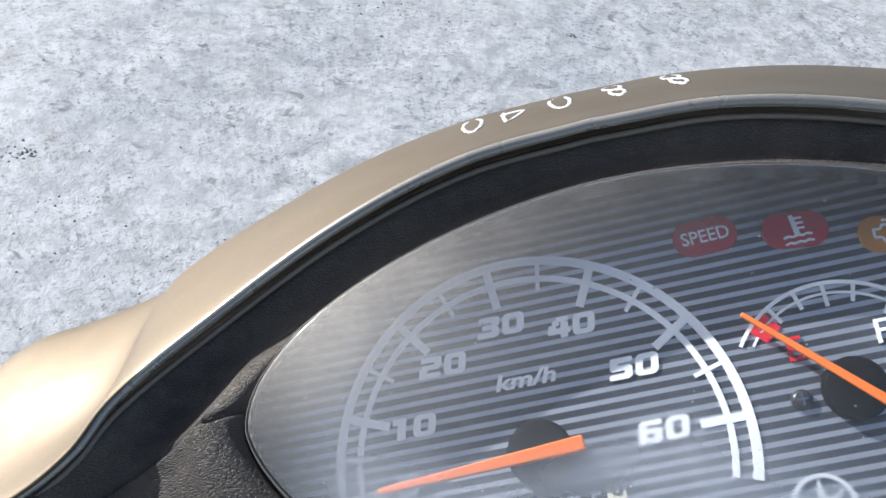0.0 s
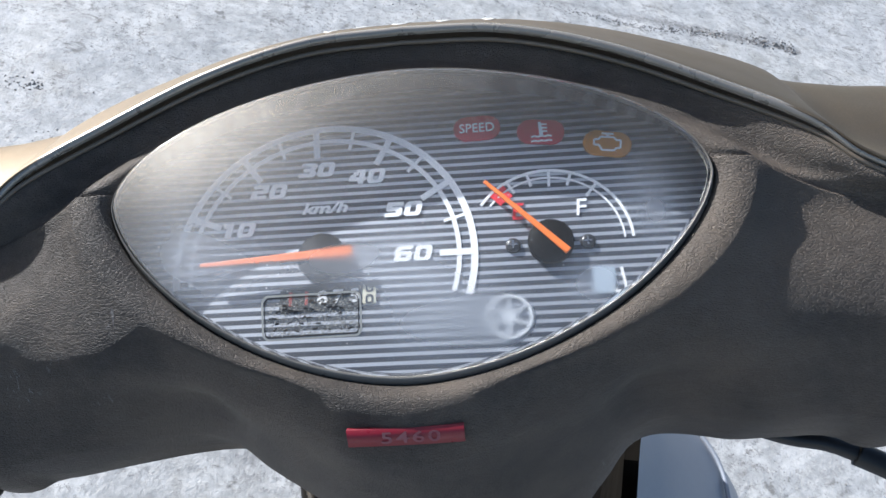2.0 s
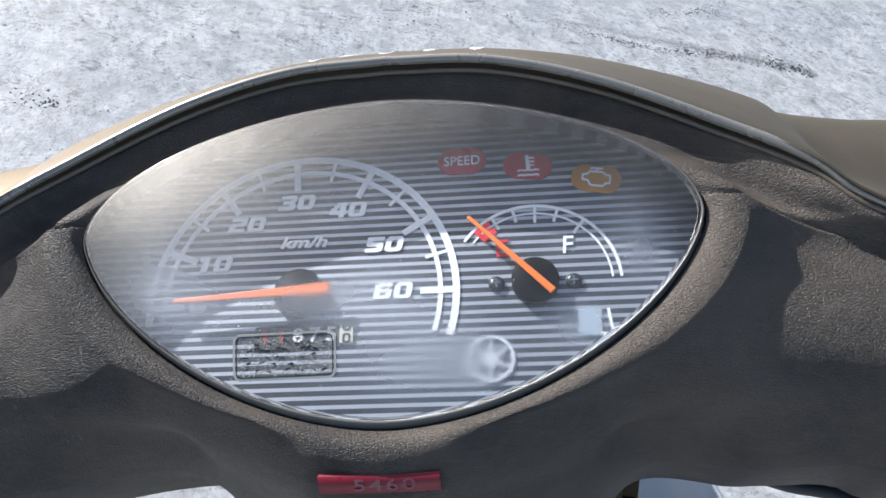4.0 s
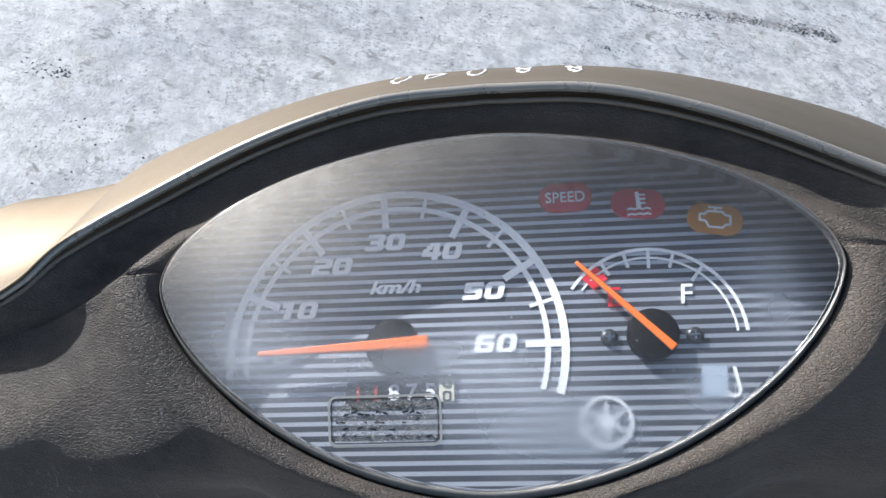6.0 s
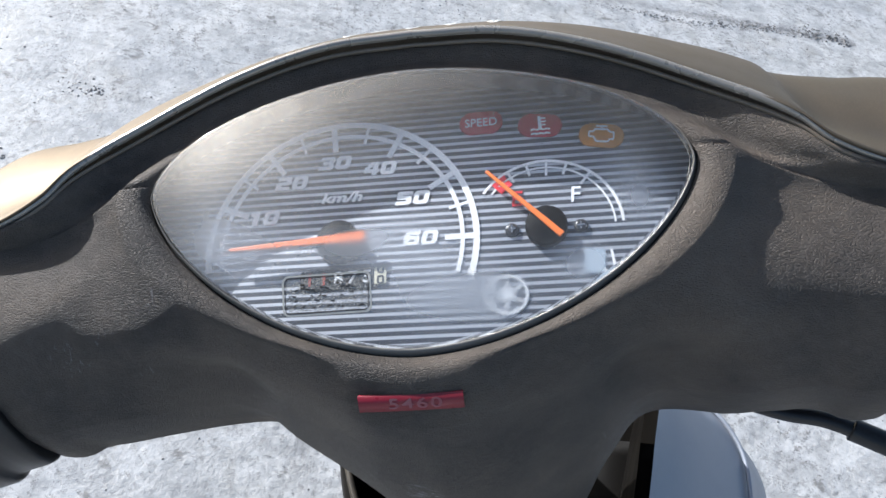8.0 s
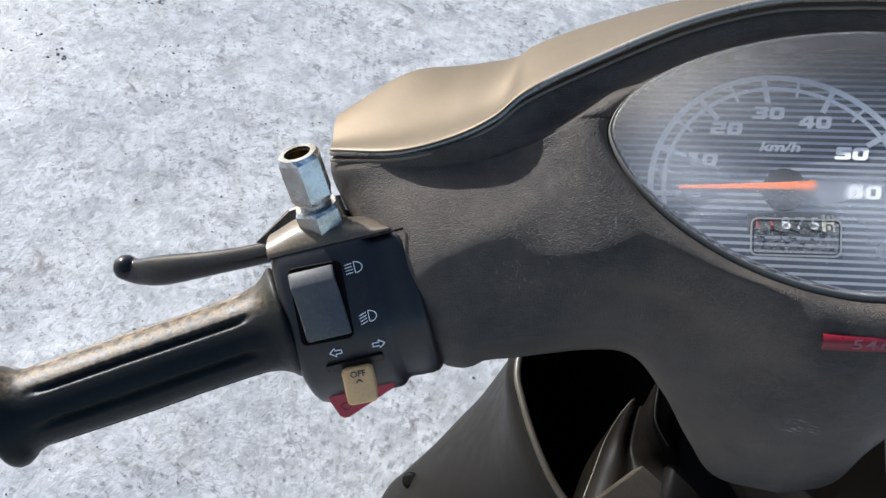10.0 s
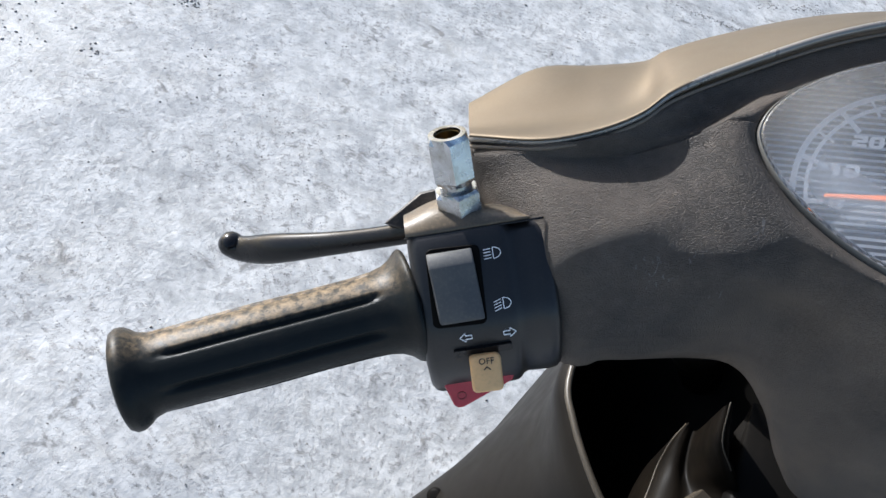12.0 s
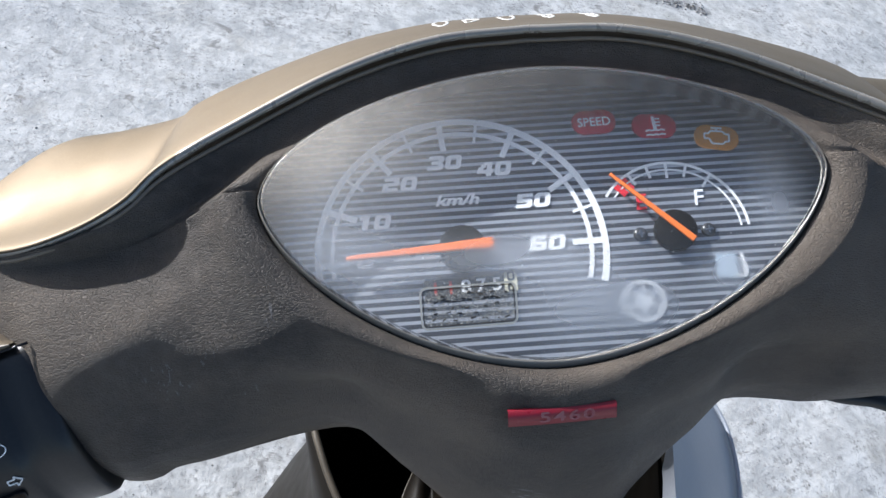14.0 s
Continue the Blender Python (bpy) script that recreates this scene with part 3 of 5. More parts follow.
def cover_rows():
    outer = spline([(x, y, z - d) for (x, y, z), d in zip(SEAM, SEAM_DROP)] + EDGE, 8)
    lift = spline([(0,)] * len(SEAM) + [(v,) for v in EDGE_LIFT], 8)[:, 0]
    degs = spline([(d,) for d in RIM_DEG], 8)[:, 0]
    dips = spline([(d,) for d in VALLEY], 8)[:, 0]
    rises = spline([(r, b) for r, b in zip(ARM_RISE, ARM_BOW)], 8)
    fall = spline(NECK, 2)
    half = []
    for o, h, d, dip, (rise, bow) in zip(outer, lift, degs, dips, rises):
        h = max(h, 0.0)
        i = lens_rim(d)
        out = o - i
        flat = np.array([out[0], out[1], 0.0])
        flat /= np.linalg.norm(flat)
        reach = np.linalg.norm(out)
        low = min(1.0, h / 40)
        top = min(1.0, max(0.0, (o[1] + 20) / 30)) if h < 0.5 else 0.0     # the bezel lies lower under the cowl
        base = 1.0 + 1.2 * max(0.0, -math.sin(radians(d)))               # the lens's edge is broader below
        lip = i + flat * base + (0, 0, -1.2 - 0.8 * top)
        r0 = i + flat * (base + 0.6) + (0, 0, 0.7 - 2.0 * top)
        side = min(1.0, max(0.0, (-i[0] - 35) / 50))                     # the bezel is broader at its two ends
        crest = i + flat * min(11.0 - 4.2 * low * (1 - side) + 1.5 * side, 0.35 * reach) + (0, 0, 2.8 - 6.4 * top + 0.6 * low)
        arm = min(1.0, max(0.0, (-o[0] - 65) / 45))
        p1 = crest + flat * (reach * (0.28 - (0.21 - 0.03 * arm) * low)) + (0, 0, -19.0 * low * (1 - 0.85 * arm) - 1.4 * dip)
        p2 = o + (0, 0, h) + flat * (2.0 + 2.5 * arm) * low if h > 0.5 else o - flat * 0.25 * reach + (0, 0, 1.0 + 3.0 * arm)
        p2 = p2 - np.array((0, 0, (0.3 if h > 0.5 else 0.06) * dip))
        row = [i + flat * 7.0 + (0, 0, -3.2), lip, r0, i + flat * min(5.5, 0.22 * reach) + (0, 0, 2.4 - 4.9 * top)]
        for t in np.linspace(0, 1, 17):
            row.append((1 - t) ** 3 * crest + 3 * (1 - t) ** 2 * t * p1 + 3 * (1 - t) * t * t * p2 + t**3 * o + np.array((0, -4 * bow * t * (1 - t), rise * math.exp(-(((t - 0.66) / 0.26) ** 2)) * (1 - t**8))))
        crease = min(1.0, max(0.0, (o[0] + 168) / 30)) * min(1.0, max(0.0, (-48 - o[0]) / 25)) if h > 40 else 0.0
        for k in range(17):                # the arm is hollowed along a line above its free edge
            row[4 + k] = row[4 + k] + crease * ((flat * 2.5 + (0, 0, 2.5)) * math.exp(-(((k / 16 - 0.83) / 0.08) ** 2)) - (flat * 5.0 + (0, 0, 2.0)) * math.exp(-(((k / 16 - 0.58) / 0.12) ** 2)))
        neck = min(1.0, max(0.0, (75 + o[0]) / 40)) if h > 50 else 0.0
        for k, (f, g) in enumerate(fall):
            way = crest + (o - crest) * (f, f, g)
            row[4 + k] = row[4 + k] * (1 - neck) + way * neck
        inward = -flat * 5 + (0, 0, -2 if h < 1 else 1)
        step = -2.4 * min(1.0, max(0.0, (-138 - o[0]) / 3)) * max(0.0, min(1.0, (o[0] + 168) / 16)) - 0.9 * min(1.0, max(0.0, (o[0] + 128) / 1.5)) * max(0.0, (-112 - o[0]) / 16) if h > 20 else 0.0
        row = row[:4] + [np.array(p) + (0, step * (k / 16) ** 6, 0) for k, p in enumerate(row[4:])]     # small tab and notch in the free edge
        o = row[-1]
        row.append(o + inward * 0.4 + (0, 0, -1.2))
        row.append(o + inward * 2)
        half.append(row)
    return half


def mirrored(half):
    """Closes a left half (first and last rows lie in the middle plane) into a full loop about the middle plane."""
    other = [[np.array((-p[0], p[1], p[2])) for p in row] for row in half[-2:0:-1]]
    return [[np.array(p) + (MID, 0, 0) for p in row] for row in half + other]


def handlebar_cover():
    rows = mirrored(cover_rows())
    for row in rows:                       # the throttle side is cut a little higher
        for p in row:
            p[0] += 5.7 * min(1.15, max(0.0, (-p[2] - 60) / 80)) * (abs(p[0]) < 100)
            p[1] += 6.0 * min(1.0, max(0.0, (p[0] - 98) / 25)) * min(1.0, max(0.0, (-p[1] - 52) / 20))
    bm = bmesh.new()
    grid(bm, rows, wrap_v=True)
    cover = part("handlebar_cover", bm, COVER, scooter, "black leather-grained plastic handlebar cover, dusty")
    line = spline([(x, y - 2.0, z - 0.4 * d) for (x, y, z), d in zip(SEAM, SEAM_DROP)], 10)
    path = [np.array((-p[0], p[1], p[2])) for p in line[:0:-1]] + list(line)
    part("lit_edge_lip", tube(bmesh.new(), [p + (MID, 0, 0) for p in path], 0.75, 8), LIP, cover, "thin lip along the cover's upper edge, sunlight put into its brown")
    return cover


RIDGE = [(0, 82.5, -19), (-32, 80.5, -18), (-65, 73.5, -17), (-100, 61, -17), (-120, 53, -19), (-129, 48.5, -22), (-150, 44, -22), (-175, 39, -21), (-201, 15, -15)]


def front_cowl():
    """Painted cowl: a tall middle hump that meets two lower, dished wings in a crease."""
    seam, ridge = spline(SEAM, 10), spline(RIDGE, 10)
    wing = spline([(0,), (0,), (0,), (-0.1,), (0.0,), (1.0,), (1,), (1,), (0.6,)], 10)[:, 0]
    half = []
    for s, r, w in zip(seam, ridge, wing):
        d = r - s
        lift = np.array([0, -0.25, 1.0])
        q1 = s + 0.30 * d + lift * (5.0 * (1 - w) - 1.0 * w)
        q2 = s + 0.68 * d + lift * (4.4 * (1 - w) + 2.5 * w)
        end = np.array([r[0] * 0.96, r[1] - 4, r[2] - 60])
        lip0 = s + np.array([0, 1.0, -4.0])
        lip1 = s + np.array([0, 0.2, 0.6])
        lip2 = s + np.array([0, 1.6, 2.4])
        row = list(spline([lip0, lip1, lip2, q1, q2, r, r + (0, 5, -14), r + (0, 5, -32), end], 5))
        half.append(row)
    right = [[np.array((-p[0], p[1], p[2])) for p in row] for row in half[1:]]
    full = [[np.array(p) + (MID, 0, 0) for p in row] for row in right[::-1] + half]
    bm = bmesh.new()
    vs = grid(bm, full)
    cowl = part("front_cowl", bm, BRONZE, scooter, "dusty metallic bronze painted front cowl")
    bm = bmesh.new()
    line = [np.array(p) for p in seam]
    path = [np.array((-p[0], p[1], p[2])) for p in line[:0:-1]] + line
    tube(bm, [p + (MID, 0.7, 1.5 - 0.9 * min(1.0, max(0.0, (abs(p[0]) - 110) / 20))) for p in path], 1.4, 10)
    part("edge_bead", bm, TRIM, cowl, "rounded bright edge along the cowl's seam")
    return cowl


handlebar_cover()
cowl = front_cowl()


# ---- instruments ----
cluster = new("instrument_cluster")
cluster.parent = scooter


def eye(scale, z, n=96, drop=0.0):
    return [(MID + scale * p[0], -6.1 + scale * (p[1] + 6.1), z if z is not None else p[2] - drop) for p in (lens_rim(a) for a in np.linspace(0, 360, n, endpoint=False))]


def lens_plane(x, y):
    """Height of the tilted plane on which the lens stands."""
    return 12.6 + 0.144 * y + 3.1 * ((x - MID) / 90) ** 2


def lens_top(x, y, k):
    """Outer height of the lens at a place that lies at the share k of the way from its middle to its rim."""
    return lens_plane(x, y) + 2.6 * min(1.0, (1.0 - k) / 0.006) ** 0.6 + 6.0 * (1 - k**2.6)


RIM_POLAR = sorted((math.atan2(p[1] + 6.1, p[0]), math.hypot(p[0], p[1] + 6.1)) for p in (lens_rim(a) for a in range(0, 360, 2)))


def lens_at(x, y):
    """Outer height of the lens over a place of the dial."""
    a, r = np.array(RIM_POLAR).T
    q = math.atan2(y + 6.1, x - MID)
    return lens_top(x, y, math.hypot(x - MID, y + 6.1) / float(np.interp(q, a, r, period=2 * math.pi)))


def instrument_cluster():
    bm = bmesh.new()
    rows = [eye(k, 0.0) for k in (0.02, 0.4, 0.8, 1.0, 1.13)]
    vs = grid(bm, rows, wrap_u=True)
    bm.faces.new(vs[0])
    part("dial_face", bm, DIAL, cluster, "dark dial face with fine grey horizontal lines")
    bm = bmesh.new()
    grid(bm, [eye(1.13, -1.0), eye(1.115, 0.6), eye(1.05, None, drop=2.6), eye(1.015, None, drop=0.6)], wrap_u=True)
    part("dial_wall", bm, DIALWALL, cluster, "polished dark wall round the dial")
    outer = [[(x, y, lens_plane(x, y) - 0.8) for x, y, _ in eye(1.0, 0.0)]]
    for k in (0.999, 0.997, 0.995, 0.992, 0.988, 0.975, 0.95, 0.9, 0.83, 0.74, 0.63, 0.5, 0.35, 0.2, 0.06):
        outer.append([(x, y, lens_top(x, y, k)) for x, y, _ in eye(k, 0.0)])
    inner = [[(x, y, lens_top(x, y, k) - 1.6) for x, y, _ in eye(k, 0.0)] for k in (0.06, 0.2, 0.35, 0.5, 0.63, 0.74, 0.83, 0.9, 0.95, 0.975, 0.986, 0.988)]
    inner.append([(x, y, lens_plane(x, y) - 0.8) for x, y, _ in eye(0.9895, 0.0)])
    bm = bmesh.new()
    vo, vi = grid(bm, outer, wrap_u=True), grid(bm, inner, wrap_u=True)
    bm.faces.new(vo[-1]), bm.faces.new(vi[0])
    n = len(vo[0])
    for j in range(n):
        bm.faces.new((vo[0][j], vo[0][(j + 1) % n], vi[-1][(j + 1) % n], vi[-1][j]))
    under = {v for row in vi for v in row}
    for f in bm.faces:
        f.material_index = 1 if all(v in under for v in f.verts) else 0
    lens = part("lens", bm, LENS, cluster, "clear bulged lens, scratched and milky in patches")
    lens.data.materials.append(CLEAR.m)
    lens.visible_shadow = False
    bm = bmesh.new()
    rows = []
    for out, h in ((0.05, -1.4), (0.05, 1.5), (0.25, 1.9), (0.5, 1.7), (0.95, 0.2), (1.05, -1.6)):
        row = []
        for x, y, _ in eye(1.0, 0.0):
            r = math.hypot(x - MID, y + 6.1)
            k = 1 + out * (1.0 + 1.2 * max(0.0, -(y + 6.1) / r)) / r
            row.append((MID + k * (x - MID), -6.1 + k * (y + 6.1), lens_plane(x, y) + h))
        rows.append(row)
    grid(bm, rows, wrap_u=True)
    part("lens_flange", bm, SEAL, cluster, "dusty grey-brown edge of the lens")


instrument_cluster()

HUB = (-32.8, -21.0)
STICKER = (-32.9, -43.5, 28.4, 11.0)   # on the lens: middle, width, height


def on_dial(x, y, z=0.35, turn=0.0):
    return Matrix.Translation((x, y, z)) @ Matrix.Rotation(radians(turn), 4, "Z")


def dial_text(parent, text, x, y, size, material, name="numeral", **style):
    return part(name, lettering(text, size, on_dial(x, y), 0.3, **style), material, parent, smooth=False)


def bent_ring(bm, outer, inner, z0, z1):
    """A flat band between two outlines of equal length."""
    rows = [[(x, y, z0) for x, y in outer], [(x, y, z1) for x, y in outer], [(x, y, z1) for x, y in inner], [(x, y, z0) for x, y in inner]]
    grid(bm, rows, wrap_u=True)
    return bm


# Strokes of the wide block numerals, each a bar (left, bottom, right, top) in a cell one wide and one high.
BLOCKS = {
    "1": [(0.40, 0, 0.78, 1), (0.16, 0.70, 0.42, 1)],
    "2": [(0.04, 0.76, 0.86, 1), (0.66, 0.50, 1, 0.98), (0.10, 0.40, 0.92, 0.62), (0, 0.02, 0.34, 0.52), (0, 0, 0.98, 0.25)],
    "3": [(0.04, 0.76, 0.88, 1), (0.22, 0.39, 0.90, 0.62), (0, 0, 0.90, 0.25), (0.66, 0.04, 1, 0.46), (0.66, 0.54, 1, 0.96)],
    "4": [(0.58, 0, 0.92, 1), (0, 0.20, 1.04, 0.44), (0.04, 0.42, 0.38, 0.64), (0.20, 0.60, 0.52, 0.84), (0.36, 0.80, 0.70, 1)],
    "5": [(0.02, 0.76, 1, 1), (0.02, 0.42, 0.36, 0.98), (0.06, 0.40, 0.92, 0.64), (0.66, 0.06, 1, 0.58), (0, 0, 0.90, 0.25)],
    "6": [(0, 0.06, 0.34, 0.94), (0.08, 0.76, 0.98, 1), (0.10, 0.40, 0.92, 0.64), (0.66, 0.06, 1, 0.58), (0.08, 0, 0.92, 0.25)],
}


def block_numeral(parent, text, cx, cy, material, w=5.4, h=5.1, gap=0.7, lean=0.2):
    """A printed speed figure in wide, slanting block digits with softened corners."""
    bm = bmesh.new()
    total = len(text) * w + (len(text) - 1) * gap
    for k, ch in enumerate(text):
        x0 = cx - total / 2 + k * (w + gap)
        slant = lambda pts: [(x + lean * (y - cy), y) for x, y in pts]
        if ch == "0":
            mid = x0 + w / 2
            bent_ring(bm, slant(rounded(mid, cy, w, h, 1.3)), slant(rounded(mid, cy, w - 3.5, h - 2.3, 0.45)), 0.1, 0.5)
        else:
            for j, (a, b, c, d) in enumerate(BLOCKS[ch]):
                bar = rounded(x0 + (a + c) / 2 * w, cy - h / 2 + (b + d) / 2 * h, (c - a) * w, (d - b) * h, 0.4, n=4)
                prism(bm, slant(bar), 0.1, 0.5 + 0.012 * j)
    return part("numeral", bm, material, parent, smooth=False)


def pol(c, r, deg):
    return (c[0] + r * math.cos(radians(deg)), c[1] + r * math.sin(radians(deg)))


def speedometer():
    sp = new("speedometer")
    sp.parent = scooter
    for name, r0, r1 in (("outer_arc", 46.4, 48.6), ("inner_arc", 42.0, 43.5)):
        part(name, arc_band(bmesh.new(), HUB, r0, r1, -17, 189.5, 0.1, 0.45), WHITE, sp, smooth=False)
    for k in range(13):
        a = (183, 171)[k] if k < 2 else 191 - 15.9 * k
        major = k % 2 == 0
        bm = bar_between(bmesh.new(), pol(HUB, 46.8, a), pol(HUB, 36.6 if major else 39.6, a), 2.0 if major else 1.0, 2.0 if major else 1.0, 0.1, 0.5)
        part("tick_mark", bm, WHITE, sp, smooth=False)
    for text, x, y in (("0", -64.5, -22.4), ("10", -61.6, -9.1), ("20", -52.0, 4.2), ("30", -36.3, 11.2), ("40", -19.6, 7.7), ("50", -7.5, -5.0), ("60", -4.4, -20.5)):
        block_numeral(sp, text, x, y, WHITE)
    dial_text(sp, "km/h", -33.0, -2.9, 5.2, WHITE, "unit_lettering", shear=0.25, bold=0.14, wide=1.4)
    bm = tube(bmesh.new(), [(*HUB, 0.2), (*HUB, 3.6), (HUB[0], HUB[1], 4.2)], [7.6, 7.6, 6.8], 36)
    part("hub", bm, INNER, sp)
    end, tip = np.array((-22.7, -20.7)), np.array((-70.6, -23.1))
    bm = bar_between(bmesh.new(), end, tip, 3.6, 1.5, 4.6, 5.8)
    add_bevel(part("needle", bm, ORANGE, sp, "orange pointer resting at zero", smooth=False), 0.4)


def fuel_gauge():
    fg = new("fuel_gauge")
    fg.parent = scooter
    c = (38.1, -19.6)
    part("outer_arc", arc_band(bmesh.new(), c, 24.8, 25.7, 2, 146, 0.1, 0.4), WHITE, fg, smooth=False)
    part("inner_arc", arc_band(bmesh.new(), c, 22.4, 23.0, 2, 143, 0.1, 0.4), WHITE, fg, smooth=False)
    for a in (52, 72, 88, 104, 120):
        part("tick_mark", bar_between(bmesh.new(), pol(c, 25.0, a), pol(c, 19.6 if a in (52, 88) else 20.6, a), 0.9, 0.9, 0.1, 0.4), WHITE, fg, smooth=False)
    for a in (126, 134):
        part("red_mark", bar_between(bmesh.new(), pol(c, 25.0, a), pol(c, 20.0, a), 2.2, 2.2, 0.1, 0.4), REDPRINT, fg, smooth=False)
    dial_text(fg, "E", 28.7, -8.2, 8.0, REDPRINT, bold=0.08, shear=0.08)
    dial_text(fg, "F", 48.4, -7.9, 8.0, WHITE, bold=0.06, shear=0.08)
    part("hub", tube(bmesh.new(), [(c[0], c[1], 0.2), (c[0], c[1], 2.8), (c[0], c[1], 3.3)], [7.0, 7.0, 6.4], 36), INNER, fg)
    bm = bar_between(bmesh.new(), (43.2, -24.1), (18.6, 1.2), 2.3, 1.2, 3.6, 4.5)
    add_bevel(part("needle", bm, ORANGE, fg, "orange pointer below the empty mark", smooth=False), 0.3)
    for x, y in ((26.6, -19.8), (49.4, -19.8)):
        bm = tube(bmesh.new(), [(x, y, 0.1), (x, y, 0.9), (x, y, 1.4)], [2.4, 2.3, 1.4], 18)
        part("screw", bm, SCREW, fg)
        bm = bar_between(bmesh.new(), (x - 1.3, y), (x + 1.3, y), 0.5, 0.5, 1.35, 1.55)
        bar_between(bm, (x, y - 1.3), (x, y + 1.3), 0.5, 0.5, 1.36, 1.56)
        part("cross_slot", bm, ZINC, fg, smooth=False)


def warning_lamp(x, y, turn, material, label):
    bm = prism(bmesh.new(), rounded(x, y, 15.4, 9.2, 4.3, turn), 0.1, 0.7, 0.25)
    return part("warning_lamp", bm, material, scooter, label, smooth=False)


def lamps():
    lamp = warning_lamp(16.7, 22.9, 1.0, LAMPRED, "unlit dark red lamp lettered SPEED")
    part("lettering", lettering("SPEED", 4.7, on_dial(16.7, 22.9, 0.8, 1), 0.25, wide=0.92, bold=0.03), WHITE, lamp, smooth=False)
    lamp = warning_lamp(37.4, 19.9, -6.0, LAMPRED, "unlit dark red coolant temperature lamp")
    bm = bar_between(bmesh.new(), (37.6, 18.0), (37.2, 23.4), 1.3, 1.0, 0.7, 0.95)
    for k in range(3):
        bar_between(bm, (37.6, 19.9 + 1.3 * k), (39.6, 19.8 + 1.3 * k), 0.5, 0.5, 0.7, 0.94)
    for dy in (0.0, -1.7):
        for k in range(6):
            bar_between(bm, (34.2 + 1.1 * k, 17.9 + dy + 0.35 * (k % 2)), (35.4 + 1.1 * k, 17.9 + dy + 0.35 * ((k + 1) % 2)), 0.55, 0.55, 0.7, 0.93)
    part("thermometer_symbol", bm, WHITE, lamp, smooth=False)
    lamp = warning_lamp(58.3, 13.9, -11.0, LAMPAMBER, "unlit dull amber engine warning lamp")
    pts = [(-4.2, -0.8), (-4.2, 1.2), (-2.8, 1.2), (-2.2, 2.2), (2.0, 2.2), (2.8, 1.2), (4.2, 1.2), (4.2, -1.6), (3.0, -1.6), (2.2, -2.6), (-1.6, -2.6), (-2.6, -0.8)]
    bm = bmesh.new()
    ca, sa = math.cos(radians(-8)), math.sin(radians(-8))
    pts = [(58.3 + ca * a - sa * b, 13.9 + sa * a + ca * b) for a, b in pts]
    for a, b in zip(pts, pts[1:] + pts[:1]):
        bar_between(bm, a, b, 0.6, 0.6, 0.7, 0.95)
    bar_between(bm, (56.8, 17.6), (60.6, 17.0), 0.6, 0.6, 0.7, 0.94)
    bar_between(bm, (58.6, 16.2), (58.8, 17.4), 0.6, 0.6, 0.7, 0.93)
    part("engine_symbol", bm, WHITE, lamp, smooth=False)


def odometer():
    od = new("odometer")
    od.parent = scooter
    part("window", prism(bmesh.new(), rounded(-32.6, -34.0, 27, 7.4, 0.8, 1), 0.1, 0.5, 0.2), ODODARK, od, smooth=False)
    for k, ch in enumerate("11875"):
        part("digit", lettering(ch, 6.2, on_dial(-42.6 + 5.0 * k, -33.8 + 0.09 * k, 0.65, 1), 0.2, bold=0.1, wide=1.1), DIMRED if k < 2 else WHITE, od, smooth=False)
    drum = part("tenths_drum", prism(bmesh.new(), rounded(-18.0, -33.2, 4.2, 6.6, 0.5, 1), 0.3, 0.8, 0.2), CREAMDRUM, od, "cream tenths drum turning between two figures", smooth=False)
    bm = bent_ring(bmesh.new(), rounded(-17.9, -31.2, 2.4, 3.0, 0.8), rounded(-17.9, -31.2, 1.2, 1.8, 0.4), 0.8, 0.95)
    bent_ring(bm, rounded(-17.9, -35.0, 2.4, 3.0, 0.8), rounded(-17.9, -35.0, 1.2, 1.8, 0.4), 0.8, 0.95)
    part("figure", bm, BLACK, drum, smooth=False)


def lens_label():
    """A worn clear sticker on the lens over the counter: a thin frame and rows of rubbed print."""
    rng = random.Random(11)
    cx, cy, w, h = STICKER
    lift = lambda bm: [setattr(v, "co", v.co + Vector((0, 0, lens_at(v.co.x / MM, v.co.y / MM) * MM))) for v in bm.verts] and bm
    xs, ys = np.linspace(cx - w / 2, cx + w / 2, 13), np.linspace(cy - h / 2, cy + h / 2, 6)
    bm = bmesh.new()
    grid(bm, [[(x, y, 0.08) for x in xs] for y in ys])
    label = part("lens_label", lift(bm), LABELFILM, cluster, "worn clear sticker with rubbed illegible print on the lens")
    bm = bmesh.new()
    fine = rounded(cx, cy, w, h, 1.6, n=8)
    bent_ring(bm, fine, rounded(cx, cy, w - 0.5, h - 0.5, 1.4, n=8), 0.08, 0.22)
    part("frame_line", lift(bm), TANBLACK, label, smooth=False)
    bm = bmesh.new()
    bent_ring(bm, rounded(cx, cy, w + 1.6, h + 1.6, 2.2, n=8), rounded(cx, cy, w + 0.5, h + 0.5, 1.8, n=8), 0.06, 0.16)
    part("glue_edge", lift(bm), GLUE, label, smooth=False)
    for r in range(5):
        y = cy + h / 2 - 2.0 - r * (h - 3.6) / 4
        bm = bmesh.new()
        x = cx - w / 2 + 1.4
        while x < cx + w / 2 - 2.2:
            a = rng.uniform(0.5, 1.7)
            if rng.random() < 0.45:
                dy = rng.uniform(-0.35, 0.35)
                bar_between(bm, (x, y + dy), (x + a, y + dy + rng.uniform(-0.5, 0.5)), rng.uniform(0.2, 0.6), rng.uniform(0.2, 0.6), 0.1, 0.2 + 0.02 * rng.random())
            x += a + rng.uniform(0.1, 0.6)
        part("rubbed_print", lift(bm), BLACK if r % 2 else TANBLACK, label, smooth=False)


